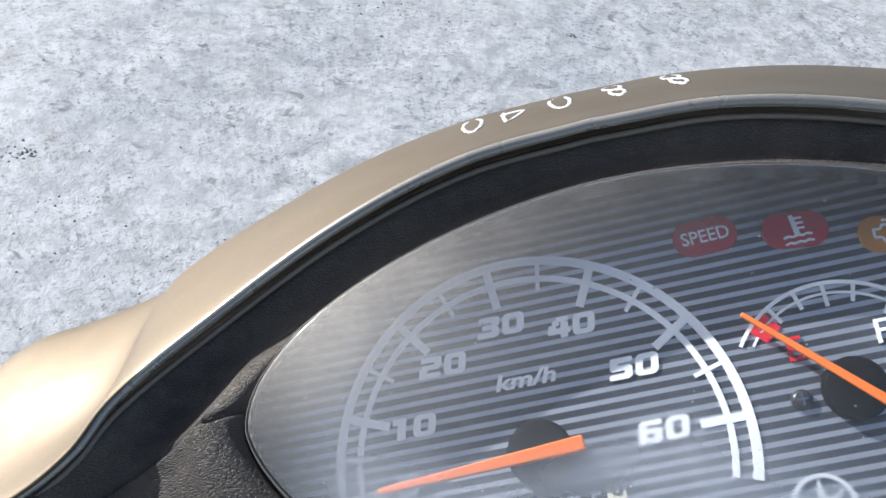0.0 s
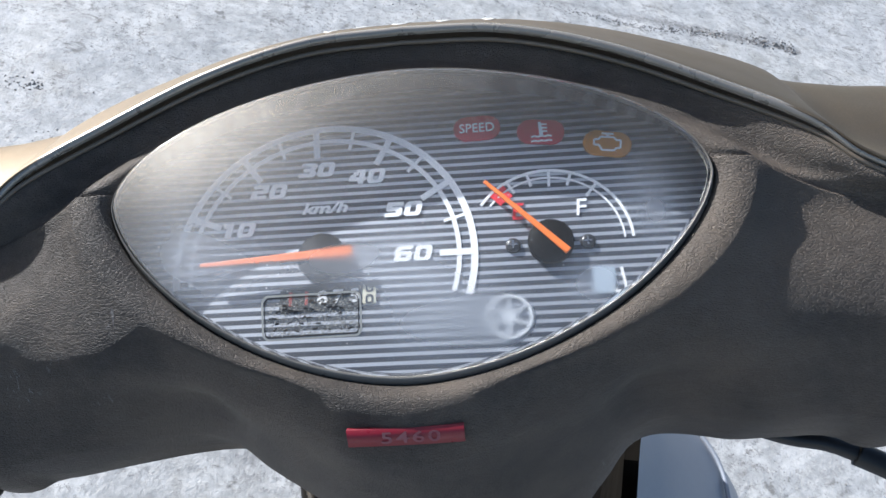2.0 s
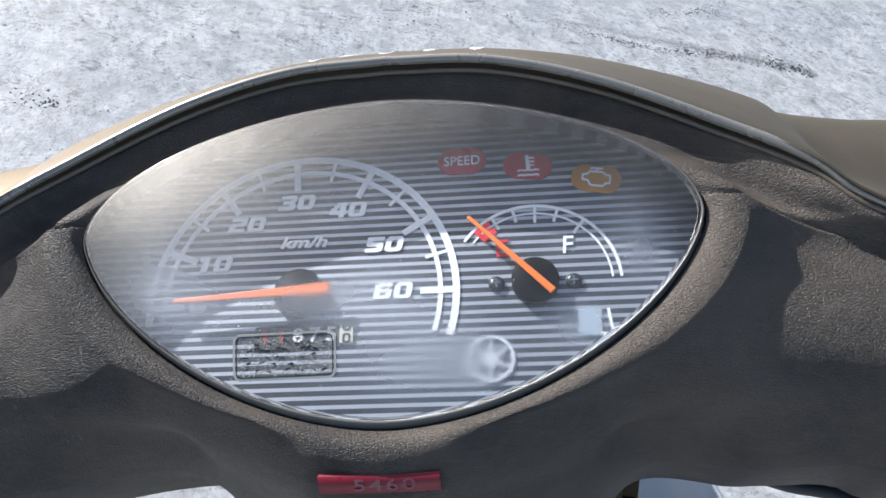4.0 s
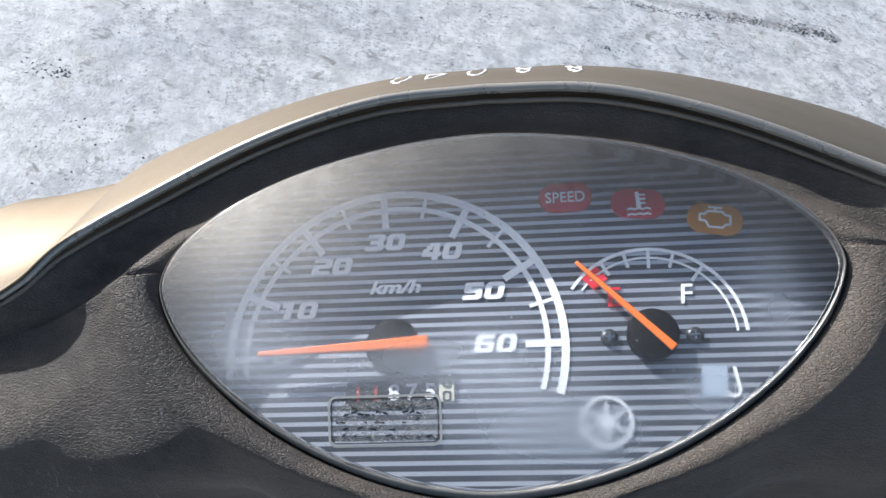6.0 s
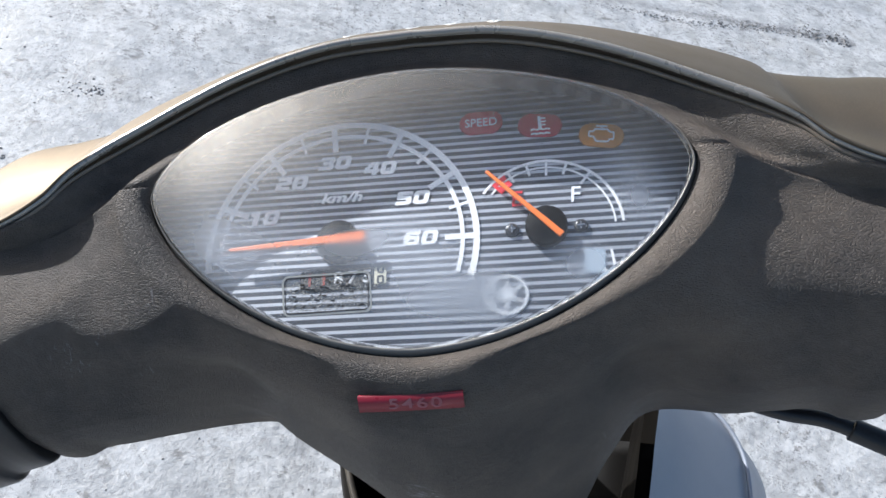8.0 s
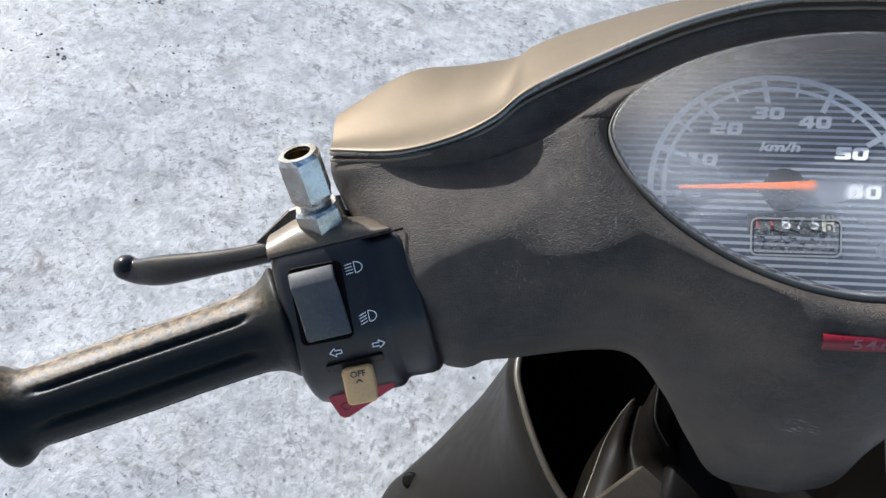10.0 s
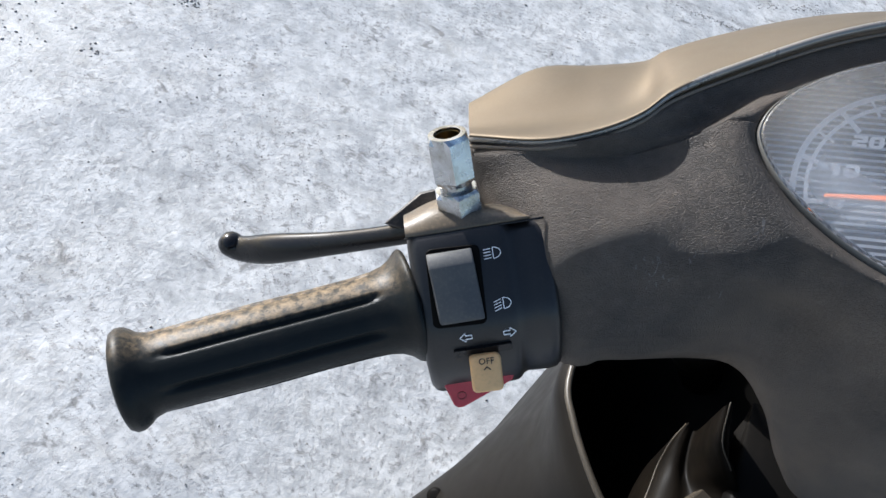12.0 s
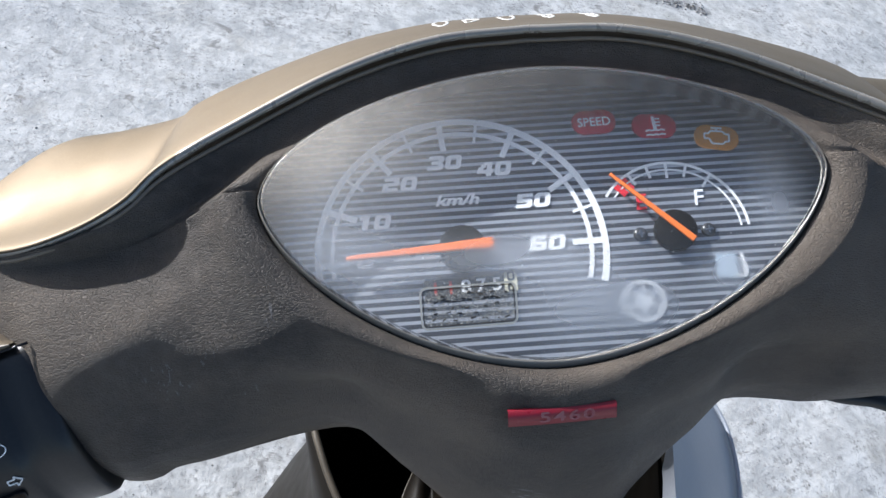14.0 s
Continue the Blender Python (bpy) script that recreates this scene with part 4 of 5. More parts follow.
def emblem():
    c = (24.5, -42.6)
    bm = arc_band(bmesh.new(), c, 6.0, 6.9, 0, 360, 0.1, 0.6)
    for k in range(6):
        bar_between(bm, c, pol(c, 5.6, 90 + 60 * k), 1.8, 0.4, 0.1, 0.5 + 0.02 * k)
    part("round_emblem", bm, EMBLEM, cluster, "pale round plain emblem", smooth=False)


def pump_symbol():
    bm = prism(bmesh.new(), rounded(53.2, -32.4, 6.6, 8.4, 0.8, -4), 0.1, 0.4)
    part("fuel_pump_symbol", bm, PALEBLUE, cluster, smooth=False)
    bm = arc_band(bmesh.new(), (57.6, -34.6), 1.4, 2.2, 180, 360, 0.1, 0.4, 16)
    bar_between(bm, (59.4, -34.6), (58.6, -28.6), 0.8, 0.8, 0.1, 0.42)
    part("fuel_hose_symbol", bm, WHITE, cluster, smooth=False)


speedometer(), fuel_gauge(), lamps(), odometer(), lens_label(), emblem(), pump_symbol()


# ---- left bar end: switches, grip, lever, mirror stud ----
def housing_frame():
    """The switch housing's own axes: right, up and out of its face, at the middle of the rocker."""
    m = Matrix.Identity(4)
    for k, v in enumerate(((0.960, 0.279, 0.012), (-0.258, 0.869, 0.422), (0.107, -0.409, 0.906), (-199.7, -72.5, 0.0))):
        for r in range(3):
            m[r][k] = v[r]
    return m


HF = housing_frame()


def placed(bm, m=HF):
    """Moves a piece that was built at the origin of the housing's frame into place."""
    for v in bm.verts:
        v.co = (m @ (v.co / MM)) * MM
    return bm


switch_unit = new("switch_unit")
switch_unit.parent = scooter
PROFILE = [(25.5, -40), (26.0, -26), (25.5, -13), (21.5, -5.0), (14, -2.4), (0, -1.6), (-14, -2.2), (-23, -6.5), (-33, -15), (-41, -26), (-44.5, -37), (-41, -46), (-28, -52), (0, -54), (16, -50)]


def housing_piece(stations, keep=None):
    """A housing made of scaled copies of one rounded profile, set along the bar."""
    prof = spline(PROFILE, 4, closed=True)
    mid = np.array((-9.0, -28.0))
    rows = []
    for x, k in stations:
        rows.append([(x, *(mid + (p - mid) * k)) for p in prof])
    bm = bmesh.new()
    vs = grid(bm, rows, wrap_u=True)
    bm.faces.new(vs[0]), bm.faces.new(vs[-1])
    return placed(bm)


def switch_housing():
    st = [(-15.5, 0.86), (-15.2, 0.92), (-13.8, 0.975), (-11.5, 1.0), (11.5, 1.0), (18.4, 1.0), (20.0, 0.99), (21.2, 0.965), (22.4, 0.925), (24.0, 0.905), (28.5, 0.915), (32.5, 0.92), (35.5, 0.905), (37.2, 0.86), (37.6, 0.77)]
    part("housing", housing_piece(st), BLACK, switch_unit, "black plastic switch housing with worn edges")
    prof = spline([(-16, 20.0, -4.2), (0, 20.0, -4.2), (16, 20.0, -4.2), (36, 20.0, -4.4)], 5)
    part("parting_line", placed(tube(bmesh.new(), prof, 0.45, 6)), GLOSSBLACK, switch_unit)
    rows = []
    for x in np.linspace(-15.4, 31.0, 25):
        b = 5.5 * math.exp(-(((x + 1) / 13) ** 2)) - 0.045 * max(0.0, x - 20) ** 2
        rows.append([(x, y, z) for y, z in spline([(19.6, -5.6), (21.4, -3.6), (24.6 + 0.6 * b, -6.5), (26.8 + b, -14), (27.4 + b, -24), (27 + 0.7 * b, -34), (25.6 + 0.5 * min(b, 0), -44)], 4)])
    bm = bmesh.new()
    grid(bm, rows)
    part("upper_shell", placed(bm), SUNSHELL, switch_unit, "black top shell of the clamp, coloured tan for sun glare")
    # rocker in its shallow well
    part("rocker_well", placed(prism(bmesh.new(), rounded(0.2, 0.0, 20.0, 29.4, 2.4, -2.5), -2.6, -1.1, 0.3)), INNER, switch_unit, smooth=False)
    bm = bmesh.new()
    rows = []
    for y, z in ((13.3, -1.5), (13.2, 0.0), (12.7, 0.5), (8.4, 3.1), (7.4, 3.0), (3.0, 1.2), (-3.0, 0.5), (-9.0, 0.4), (-12.2, 0.2), (-13.2, -0.5), (-13.3, -1.6)):
        lean = 0.045 * -y
        edge = 0.7 if abs(y) > 12.8 else 0.0
        rows.append([(lean + s * w, y, z - dz) for s, w, dz in ((-1, 8.4, 1.6), (-1, 8.3 - edge, 0.3), (-1, 7.6 - edge, 0.0), (1, 7.6 - edge, 0.0), (1, 8.3 - edge, 0.3), (1, 8.4, 1.6))])
    grid(bm, rows)
    part("rocker", placed(bm), GREYKEY, switch_unit, "grey headlamp rocker switch")


def beam_symbol(x, y, tilt):
    bm = bmesh.new()
    pts = [(0.2, 2.3)] + [(0.2 + 3.2 * math.cos(radians(a)), 2.3 * math.sin(radians(a))) for a in range(80, -90, -20)] + [(0.2, -2.3)]
    for a, b in zip(pts, pts[1:] + pts[:1]):
        bar_between(bm, (x + 0.9 * a[0], y + 0.9 * a[1]), (x + 0.9 * b[0], y + 0.9 * b[1]), 0.3, 0.3, -1.9, -1.5)
    for k in range(4):
        yy = 1.9 - 1.25 * k
        bar_between(bm, (x - 3.3, y + 0.9 * yy - tilt), (x - 0.6, y + 0.9 * yy), 0.3, 0.3, -1.9, -1.5)
    part("beam_symbol", placed(bm), WHITE, switch_unit, smooth=False)


def arrow_symbol(x, y, way):
    pts = [(-2.2, 0.8), (0.2, 0.8), (0.2, 1.9), (2.4, 0.0), (0.2, -1.9), (0.2, -0.8), (-2.2, -0.8)]
    pts = [(x + way * a, y + b) for a, b in pts]
    bm = bmesh.new()
    for a, b in zip(pts, pts[1:] + pts[:1]):
        bar_between(bm, a, b, 0.3, 0.3, -0.2, 0.25)
    m = HF @ Matrix.Translation((0, -20.0, -4.2)) @ Matrix.Rotation(radians(26), 4, "X") @ Matrix.Translation((0, 20.0, 0))
    part("arrow_symbol", placed(bm, m), WHITE, switch_unit, smooth=False)


def indicator_and_horn():
    tilt = HF @ Matrix.Translation((0, -28.0, -9.5)) @ Matrix.Rotation(radians(40), 4, "X")
    part("slot", placed(prism(bmesh.new(), rounded(6.5, 3.2, 22, 3.6, 0.8), -2, 0.5, 0.2), tilt), GLOSSBLACK, switch_unit, smooth=False)
    knob = HF @ Matrix.Translation((6.4, -33.6, -8.0)) @ Matrix.Rotation(radians(8), 4, "X") @ Matrix.Rotation(radians(-2), 4, "Z")
    bm = bmesh.new()
    rows = []
    for z, w, h in ((-12, 9.5, 9.0), (-4, 11.2, 12.6), (2.0, 11.8, 14.2), (3.2, 11.2, 13.6), (3.7, 9.6, 12.0)):
        rows.append([(x, y, z - (0.10 * y if z > 0 else 0)) for x, y in rounded(0, 0, w, h, 1.8)])
    vs = grid(bm, rows, wrap_u=True)
    bm.faces.new(vs[0]), bm.faces.new(vs[-1])
    part("indicator_knob", placed(bm, knob), CREAM, switch_unit, "cream indicator switch knob marked OFF")
    part("lettering", placed(lettering("OFF", 3.4, Matrix.Translation((0.4, 4.9, 3.35)), 0.2), knob), BLACK, switch_unit, smooth=False)
    bm = bar_between(bmesh.new(), (-0.9, 1.6), (0.4, 2.7), 0.35, 0.35, 3.4, 3.75)
    bar_between(bm, (0.4, 2.7), (1.7, 1.6), 0.35, 0.35, 3.4, 3.75)
    part("pointer_mark", placed(bm, knob), BLACK, switch_unit, smooth=False)
    horn = HF @ Matrix.Translation((1.0, -44.0, -27.0)) @ Matrix.Rotation(radians(20), 4, "X")
    outline = [(-12.0, 6.0), (-9.0, -5.2), (-7.6, -6.6), (-5.4, -6.6), (15.6, 2.6), (16.6, 4.4), (15.4, 8.0)]
    bm = prism(bmesh.new(), outline, -9, 1.5, 0.8)
    add_bevel(part("horn_button", placed(bm, horn), RED, switch_unit, "red plastic horn button", smooth=False), 0.9, 3)
    bm = arc_band(bmesh.new(), (-5.2, -0.8), 1.5, 1.9, 0, 360, 1.4, 1.75, 20)
    bar_between(bm, (4.2, 2.2), (8.8, 3.4), 0.35, 0.35, 1.4, 1.75)
    bar_between(bm, (4.2, 2.2), (5.0, 4.6), 0.35, 0.35, 1.4, 1.75)
    bar_between(bm, (5.0, 4.6), (9.6, 4.4), 0.35, 0.35, 1.4, 1.75)
    part("horn_symbol", placed(bm, horn), TAPE, switch_unit, smooth=False)


def hexagon(bm, c, axis, r, z0, z1, chamfer=0.8, bore=0.0):
    """A hexagonal nut along an axis, chamfered, with an optional blind bore at its top."""
    a, s, u = frame_of(axis, (0.3, 0.2, 0.5))
    c = Vector(c)
    ring = lambda z, k, n=6: [c + a * z + k * (math.cos(q) * s + math.sin(q) * u) for q in np.linspace(0, 2 * math.pi, n, endpoint=False)]
    fine = lambda z, k: ring(z, k, 24)
    hexed = lambda z: [c + a * z + r * math.cos(math.pi / 6) / math.cos((q + math.pi / 6) % (math.pi / 3) - math.pi / 6) * (math.cos(q) * s + math.sin(q) * u) for q in np.linspace(0, 2 * math.pi, 24, endpoint=False)]
    rows = [fine(z0, r * 0.84), hexed(z0 + chamfer), hexed(z1 - chamfer), fine(z1, r * 0.84)]
    if bore:
        rows += [fine(z1, bore), fine(z1 - 9, bore * 0.95)]
    vs = grid(bm, rows, wrap_u=True)
    bm.faces.new(vs[0]), bm.faces.new(vs[-1])
    return bm


def mirror_stud():
    stud = new("mirror_stud")
    stud.parent = scooter
    base, top = Vector((-201.9, -42.6, -2.0)), Vector((-208.6, -23.6, 25.4))
    ax = (top - base).normalized()
    length = (top - base).length
    part("lock_nut", hexagon(bmesh.new(), base, ax, 9.2, 1.5, 11.8, 1.3), ZINC, stud, "zinc-plated lock nut", smooth=False)
    bm = bmesh.new()
    path, rad = [], []
    for k in range(14):
        path.append(base + ax * (11.4 + 0.3 * k)), rad.append(5.6 + 0.5 * (k % 2))
    tube(bm, path, rad, 20)
    part("thread", bm, ZINC, stud)
    part("long_nut", hexagon(bmesh.new(), base, ax, 8.4, 14.6, length, 2.0, 5.0), ZINC, stud, "long zinc-plated hexagon nut, open at its top", smooth=False)
    bm = bmesh.new()
    path = [base + ax * (length - 0.8 - 0.5 * k) for k in range(16)]
    a, s, u = frame_of(ax)
    rows = [[p + (4.6 - 0.35 * (k % 2)) * (math.cos(q) * s + math.sin(q) * u) for q in np.linspace(0, 2 * math.pi, 20, endpoint=False)] for k, p in enumerate(path)]
    vs = grid(bm, rows, wrap_u=True)
    bm.faces.new(vs[-1])
    part("bore", bm, BRASS, stud, "dark threaded bore")
    # boss on the clamp that carries the stud
    bm = tube(bmesh.new(), [base - ax * 10, base - ax * 2.5, base + ax * 1.6], [14.5, 11.6, 9.6], 28)
    # Sunlight on the boss is put into its tan blotches.
    part("boss", bm, TANBLACK, stud)


def hf(x, y, z):
    return HF @ Vector((x, y, z))


def grip():
    g = new("grip")
    g.parent = scooter
    a, b = hf(-17.0, -6.0, -22.5), hf(-127.5, -15.4, -1.0)
    ax = (b - a).normalized()
    _, s, u = frame_of(ax, (0, 0, 1))
    L = (b - a).length
    rows = []
    stations = [(0, 14), (0.4, 21.6), (1.6, 22.6), (3.0, 22.0), (5.5, 19.6), (9, 17.6), (14, 16.5), (22, 16.0), (40, 15.8), (60, 16.0), (80, 15.6), (L - 14, 15.2), (L - 10, 16.2), (L - 7.5, 18.2), (L - 5.2, 19.5), (L - 3.0, 19.6), (L - 1.2, 18.6), (L - 0.2, 16.0), (L, 9.0), (L, 0.5)]
    fine = []
    for (z0, r0), (z1, r1) in zip(stations, stations[1:]):
        for t in np.linspace(0, 1, 5 if z1 - z0 > 7 else 2, endpoint=False):
            fine.append((z0 + (z1 - z0) * t, r0 + (r1 - r0) * t))
    fine.append(stations[-1])
    for z, r in fine:
        groove = max(0.0, min(1.0, (z - 13) / 6, (L - 17 - z) / 7))
        row = []
        for q in np.linspace(0, 2 * math.pi, 120, endpoint=False):
            k = abs(((q * 7 / (2 * math.pi) + 0.80) % 1.0) - 0.5) * 2      # seven long flutes
            cut = max(0.0, 1 - k / 0.24)
            row.append(a + ax * float(z) + float(r - 2.5 * groove * cut * (2 - cut)) * (math.cos(q) * s + math.sin(q) * u))
        rows.append(row)
    bm = bmesh.new()
    vs = grid(bm, rows, wrap_u=True)
    bm.faces.new(vs[0]), bm.faces.new(vs[-1])
    part("rubber", bm, GRIPTOP, g, "black fluted rubber handgrip, wear and sunlight coloured tan on top")
    bm = tube(bmesh.new(), [hf(45, 2.0, -34), hf(10, -3, -28), a], 11.0, 20)
    part("bar", bm, BLACK, g)
    bm = tube(bmesh.new(), [hf(24, -9, -28), hf(40, -8, -30), hf(41, -8, -30)], [21, 21, 19], 28)
    part("bar_sleeve", bm, INNER, g)


def brake_lever():
    lv = new("brake_lever")
    lv.parent = scooter
    pts = spline([hf(14, 24, -30), hf(-6, 22.5, -38), hf(-24, 21.6, -47), hf(-50, 22.0, -60), hf(-78, 23.6, -73), hf(-92, 25.2, -81), hf(-99.5, 27.6, -85)], 6)
    rad = spline([(8.0,), (5.4,), (4.6,), (5.2,), (6.9,), (6.2,), (5.6,)], 6)[:, 0]
    bm = tube(bmesh.new(), pts, rad, 18, up=(0.1, -0.4, 0.9), flat=0.68)
    blade = part("blade", bm, GLOSSBLACK, lv, "black painted brake lever blade")
    bm = bmesh.new()
    bmesh.ops.create_uvsphere(bm, u_segments=20, v_segments=12, radius=6.1 * MM)
    for v in bm.verts:
        v.co += Vector(hf(-99.4, 28.6, -84.0)) * MM
    part("ball_end", bm, GLOSSBLACK, lv)
    bm = bmesh.new()
    outline = [(-24, 27), (-8, 37), (12, 38), (14, 24), (-14, 22)]
    prism(bm, outline, -46, -26, 1.0)
    part("pivot_bracket", placed(bm), TANBLACK, lv, smooth=False)


switch_housing()
beam_symbol(15.2, 10.2, 0.2)
beam_symbol(16.2, -8.6, 0.9)
arrow_symbol(0.9, -19.4, -1)
arrow_symbol(17.2, -19.9, 1)
indicator_and_horn()
mirror_stud()
grip()
brake_lever()


# ---- marks on the cowl and the cover ----
def label_tape():
    """A strip of tape that follows the cover just below the bezel."""
    row = cover_rows()[-1][4:21]
    k = int(np.argmin([abs(p[1] + 77.0) for p in row]))
    p, along = row[k], np.array(row[k - 1]) - np.array(row[k + 1])
    m = Matrix.Translation((-6.6, p[1], p[2])) @ Matrix.Rotation(radians(1.0), 4, "Z") @ Matrix.Rotation(math.atan2(along[2], along[1]), 4, "X")
    bend = lambda x: -0.0011 * x * x
    bm = bmesh.new()
    rows = [[(x, y, bend(x) + z) for x in np.linspace(-16.8, 16.8, 14)] for y, z in ((2.7, -1.2), (2.7, 0.35), (-2.7, 0.35), (-2.7, -1.2))]
    grid(bm, rows)
    t = part("label_tape", placed(bm, m), TAPE, scooter, "red embossed label tape stuck on the cover")
    bm = lettering("5460", 5.2, Matrix.Translation((1.5, 0, 0.4)), 0.3, wide=1.45, spacing=1.2, bold=0.06)
    for v in bm.verts:
        v.co.z += bend(v.co.x / MM) * MM
    part("lettering", placed(bm, m), EMBOSS, t, smooth=False)


def cowl_point(u, f):
    """A point on the painted cowl: u across from the middle, f from the seam (0) to the ridge (1)."""
    seam, ridge = spline(SEAM, 10), spline(RIDGE, 10)
    k = int(np.argmin(abs(seam[:, 0] + abs(u))))
    s, r = seam[k], ridge[k]
    d = r - s
    lift = np.array([0, -0.25, 1.0])
    curve = spline([s + (0, 1.6, 2.4), s + 0.30 * d + lift * 5.0, s + 0.68 * d + lift * 4.4, r], 12)
    p = curve[int(round(f * (len(curve) - 1)))]
    return np.array((u + MID, p[1], p[2] + 0.15))


def marker_digits():
    """Five hand-painted characters, readable from the front of the scooter."""
    loop = [(math.cos(a), math.sin(a)) for a in np.linspace(0, 2 * math.pi, 13)]
    glyphs = {
        "0": [[(0.8 * x, y) for x, y in loop]],
        "4": [[(0.7, -1), (0.7, 1), (-0.9, -0.1), (1.0, -0.1)]],
        "8": [[(0.55 * x, 0.5 + 0.45 * y) for x, y in loop], [(0.7 * x, -0.5 + 0.5 * y) for x, y in loop]],
    }
    for ch, u in (("0", -28), ("4", -16.5), ("0", -3.5), ("8", 11.5), ("8", 27.5)):
        bm = bmesh.new()
        for stroke in glyphs[ch]:
            path = [cowl_point(u - 3.4 * x + 0.01, min(0.98, max(0.02, 0.69 - 0.16 * y))) for x, y in spline([(*q,) for q in stroke], 3)]
            tube(bm, path, 0.58, 6, up=(0, 0.5, 0.85), flat=0.25)
        part("painted_digit", bm, PAINTMARK, cowl, "white hand-painted digit")


label_tape()
marker_digits()

# ---- legs and lower body, set in the world's metres ----
INV = scooter.matrix_world.inverted()


def wl(x, y, z):
    """World metres to the handlebar frame's millimetres."""
    return np.array(tuple(INV @ Vector((x, y, z)))) / MM


RIM = [(-0.004, 0.170, 0.655), (-0.017, 0.108, 0.650), (-0.011, 0.074, 0.650), (0.001, 0.042, 0.650), (0.016, 0.014, 0.650), (0.035, -0.007, 0.650), (0.075, -0.040, 0.648), (0.150, -0.070, 0.650)]
OUT = [(0.080, 0.330, 0.46), (0.027, 0.228, 0.40), (0.001, 0.190, 0.385), (-0.022, 0.157, 0.37), (-0.042, 0.137, 0.335), (-0.058, 0.117, 0.30), (-0.075, 0.040, 0.27), (-0.060, -0.060, 0.25)]


def leg_shield_left():
    rim, out = spline(RIM, 5), spline(OUT, 5)
    rows = []
    for r, o in zip(rim, out):
        r, o = np.array(r), np.array(o)
        low = np.array([o[0] * 0.7 + 0.03, o[1] + 0.02, 0.10])
        rows.append([wl(*p) for p in spline([r, r + 0.10 * (o - r) + (-0.008, 0, 0.006), r + 0.45 * (o - r) + (0.004, -0.004, 0.010), o, o * 0.72 + low * 0.28 + (0.012, 0.02, 0), low], 4)])
    bm = bmesh.new()
    grid(bm, rows)
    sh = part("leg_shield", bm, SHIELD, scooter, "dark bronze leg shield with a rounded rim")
    bm = bmesh.new()
    tube(bm, [wl(*p) for p in rim], 2.8, 10)
    part("rim_bead", bm, HOOK, sh, "brown worn rim of the leg shield")
    pts = [(i, j) for i in range(1, len(rows) - 1) for j in range(1, len(rows[0]) - 1)]
    aim = np.array((-243.8, -97.2, -622.3))
    i, j = min(pts, key=lambda q: np.linalg.norm(rows[q[0]][q[1]] - aim))
    n = np.cross(rows[i + 1][j] - rows[i - 1][j], rows[i][j + 1] - rows[i][j - 1])
    n = n / np.linalg.norm(n)
    n = n if n[2] > 0 else -n
    n = n + np.array((0.5, -0.3, 0.8))
    n = n / np.linalg.norm(n)
    p = rows[i][j]
    part("bolt", tube(bmesh.new(), [p - n * 2, p + n * 1.5, p + n * 3.5, p + n * 4.2], [9, 9, 8, 4.2], 20), INNER, sh)
    # pocket behind the rim: a deep dark tub, closed all round
    loop = [np.array(p) for p in rim] + [np.array(q) for q in spline([(0.19, -0.02, 0.72), (0.20, 0.10, 0.80), (0.13, 0.20, 0.80), (0.05, 0.22, 0.70)], 5)]
    mid = np.array((0.09, 0.08, 0.0))
    rows = [[wl(*((p - mid) * (k, k, 0) + mid * (1, 1, 0) + (0, 0, p[2] - dz))) for p in loop] for k, dz in ((0.995, 0.0), (0.95, 0.025), (0.86, 0.08), (0.72, 0.17), (0.5, 0.22), (0.05, 0.23))]
    bm = bmesh.new()
    vs = grid(bm, rows, wrap_u=True)
    bm.faces.new(vs[-1])
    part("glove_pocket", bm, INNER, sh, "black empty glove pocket")


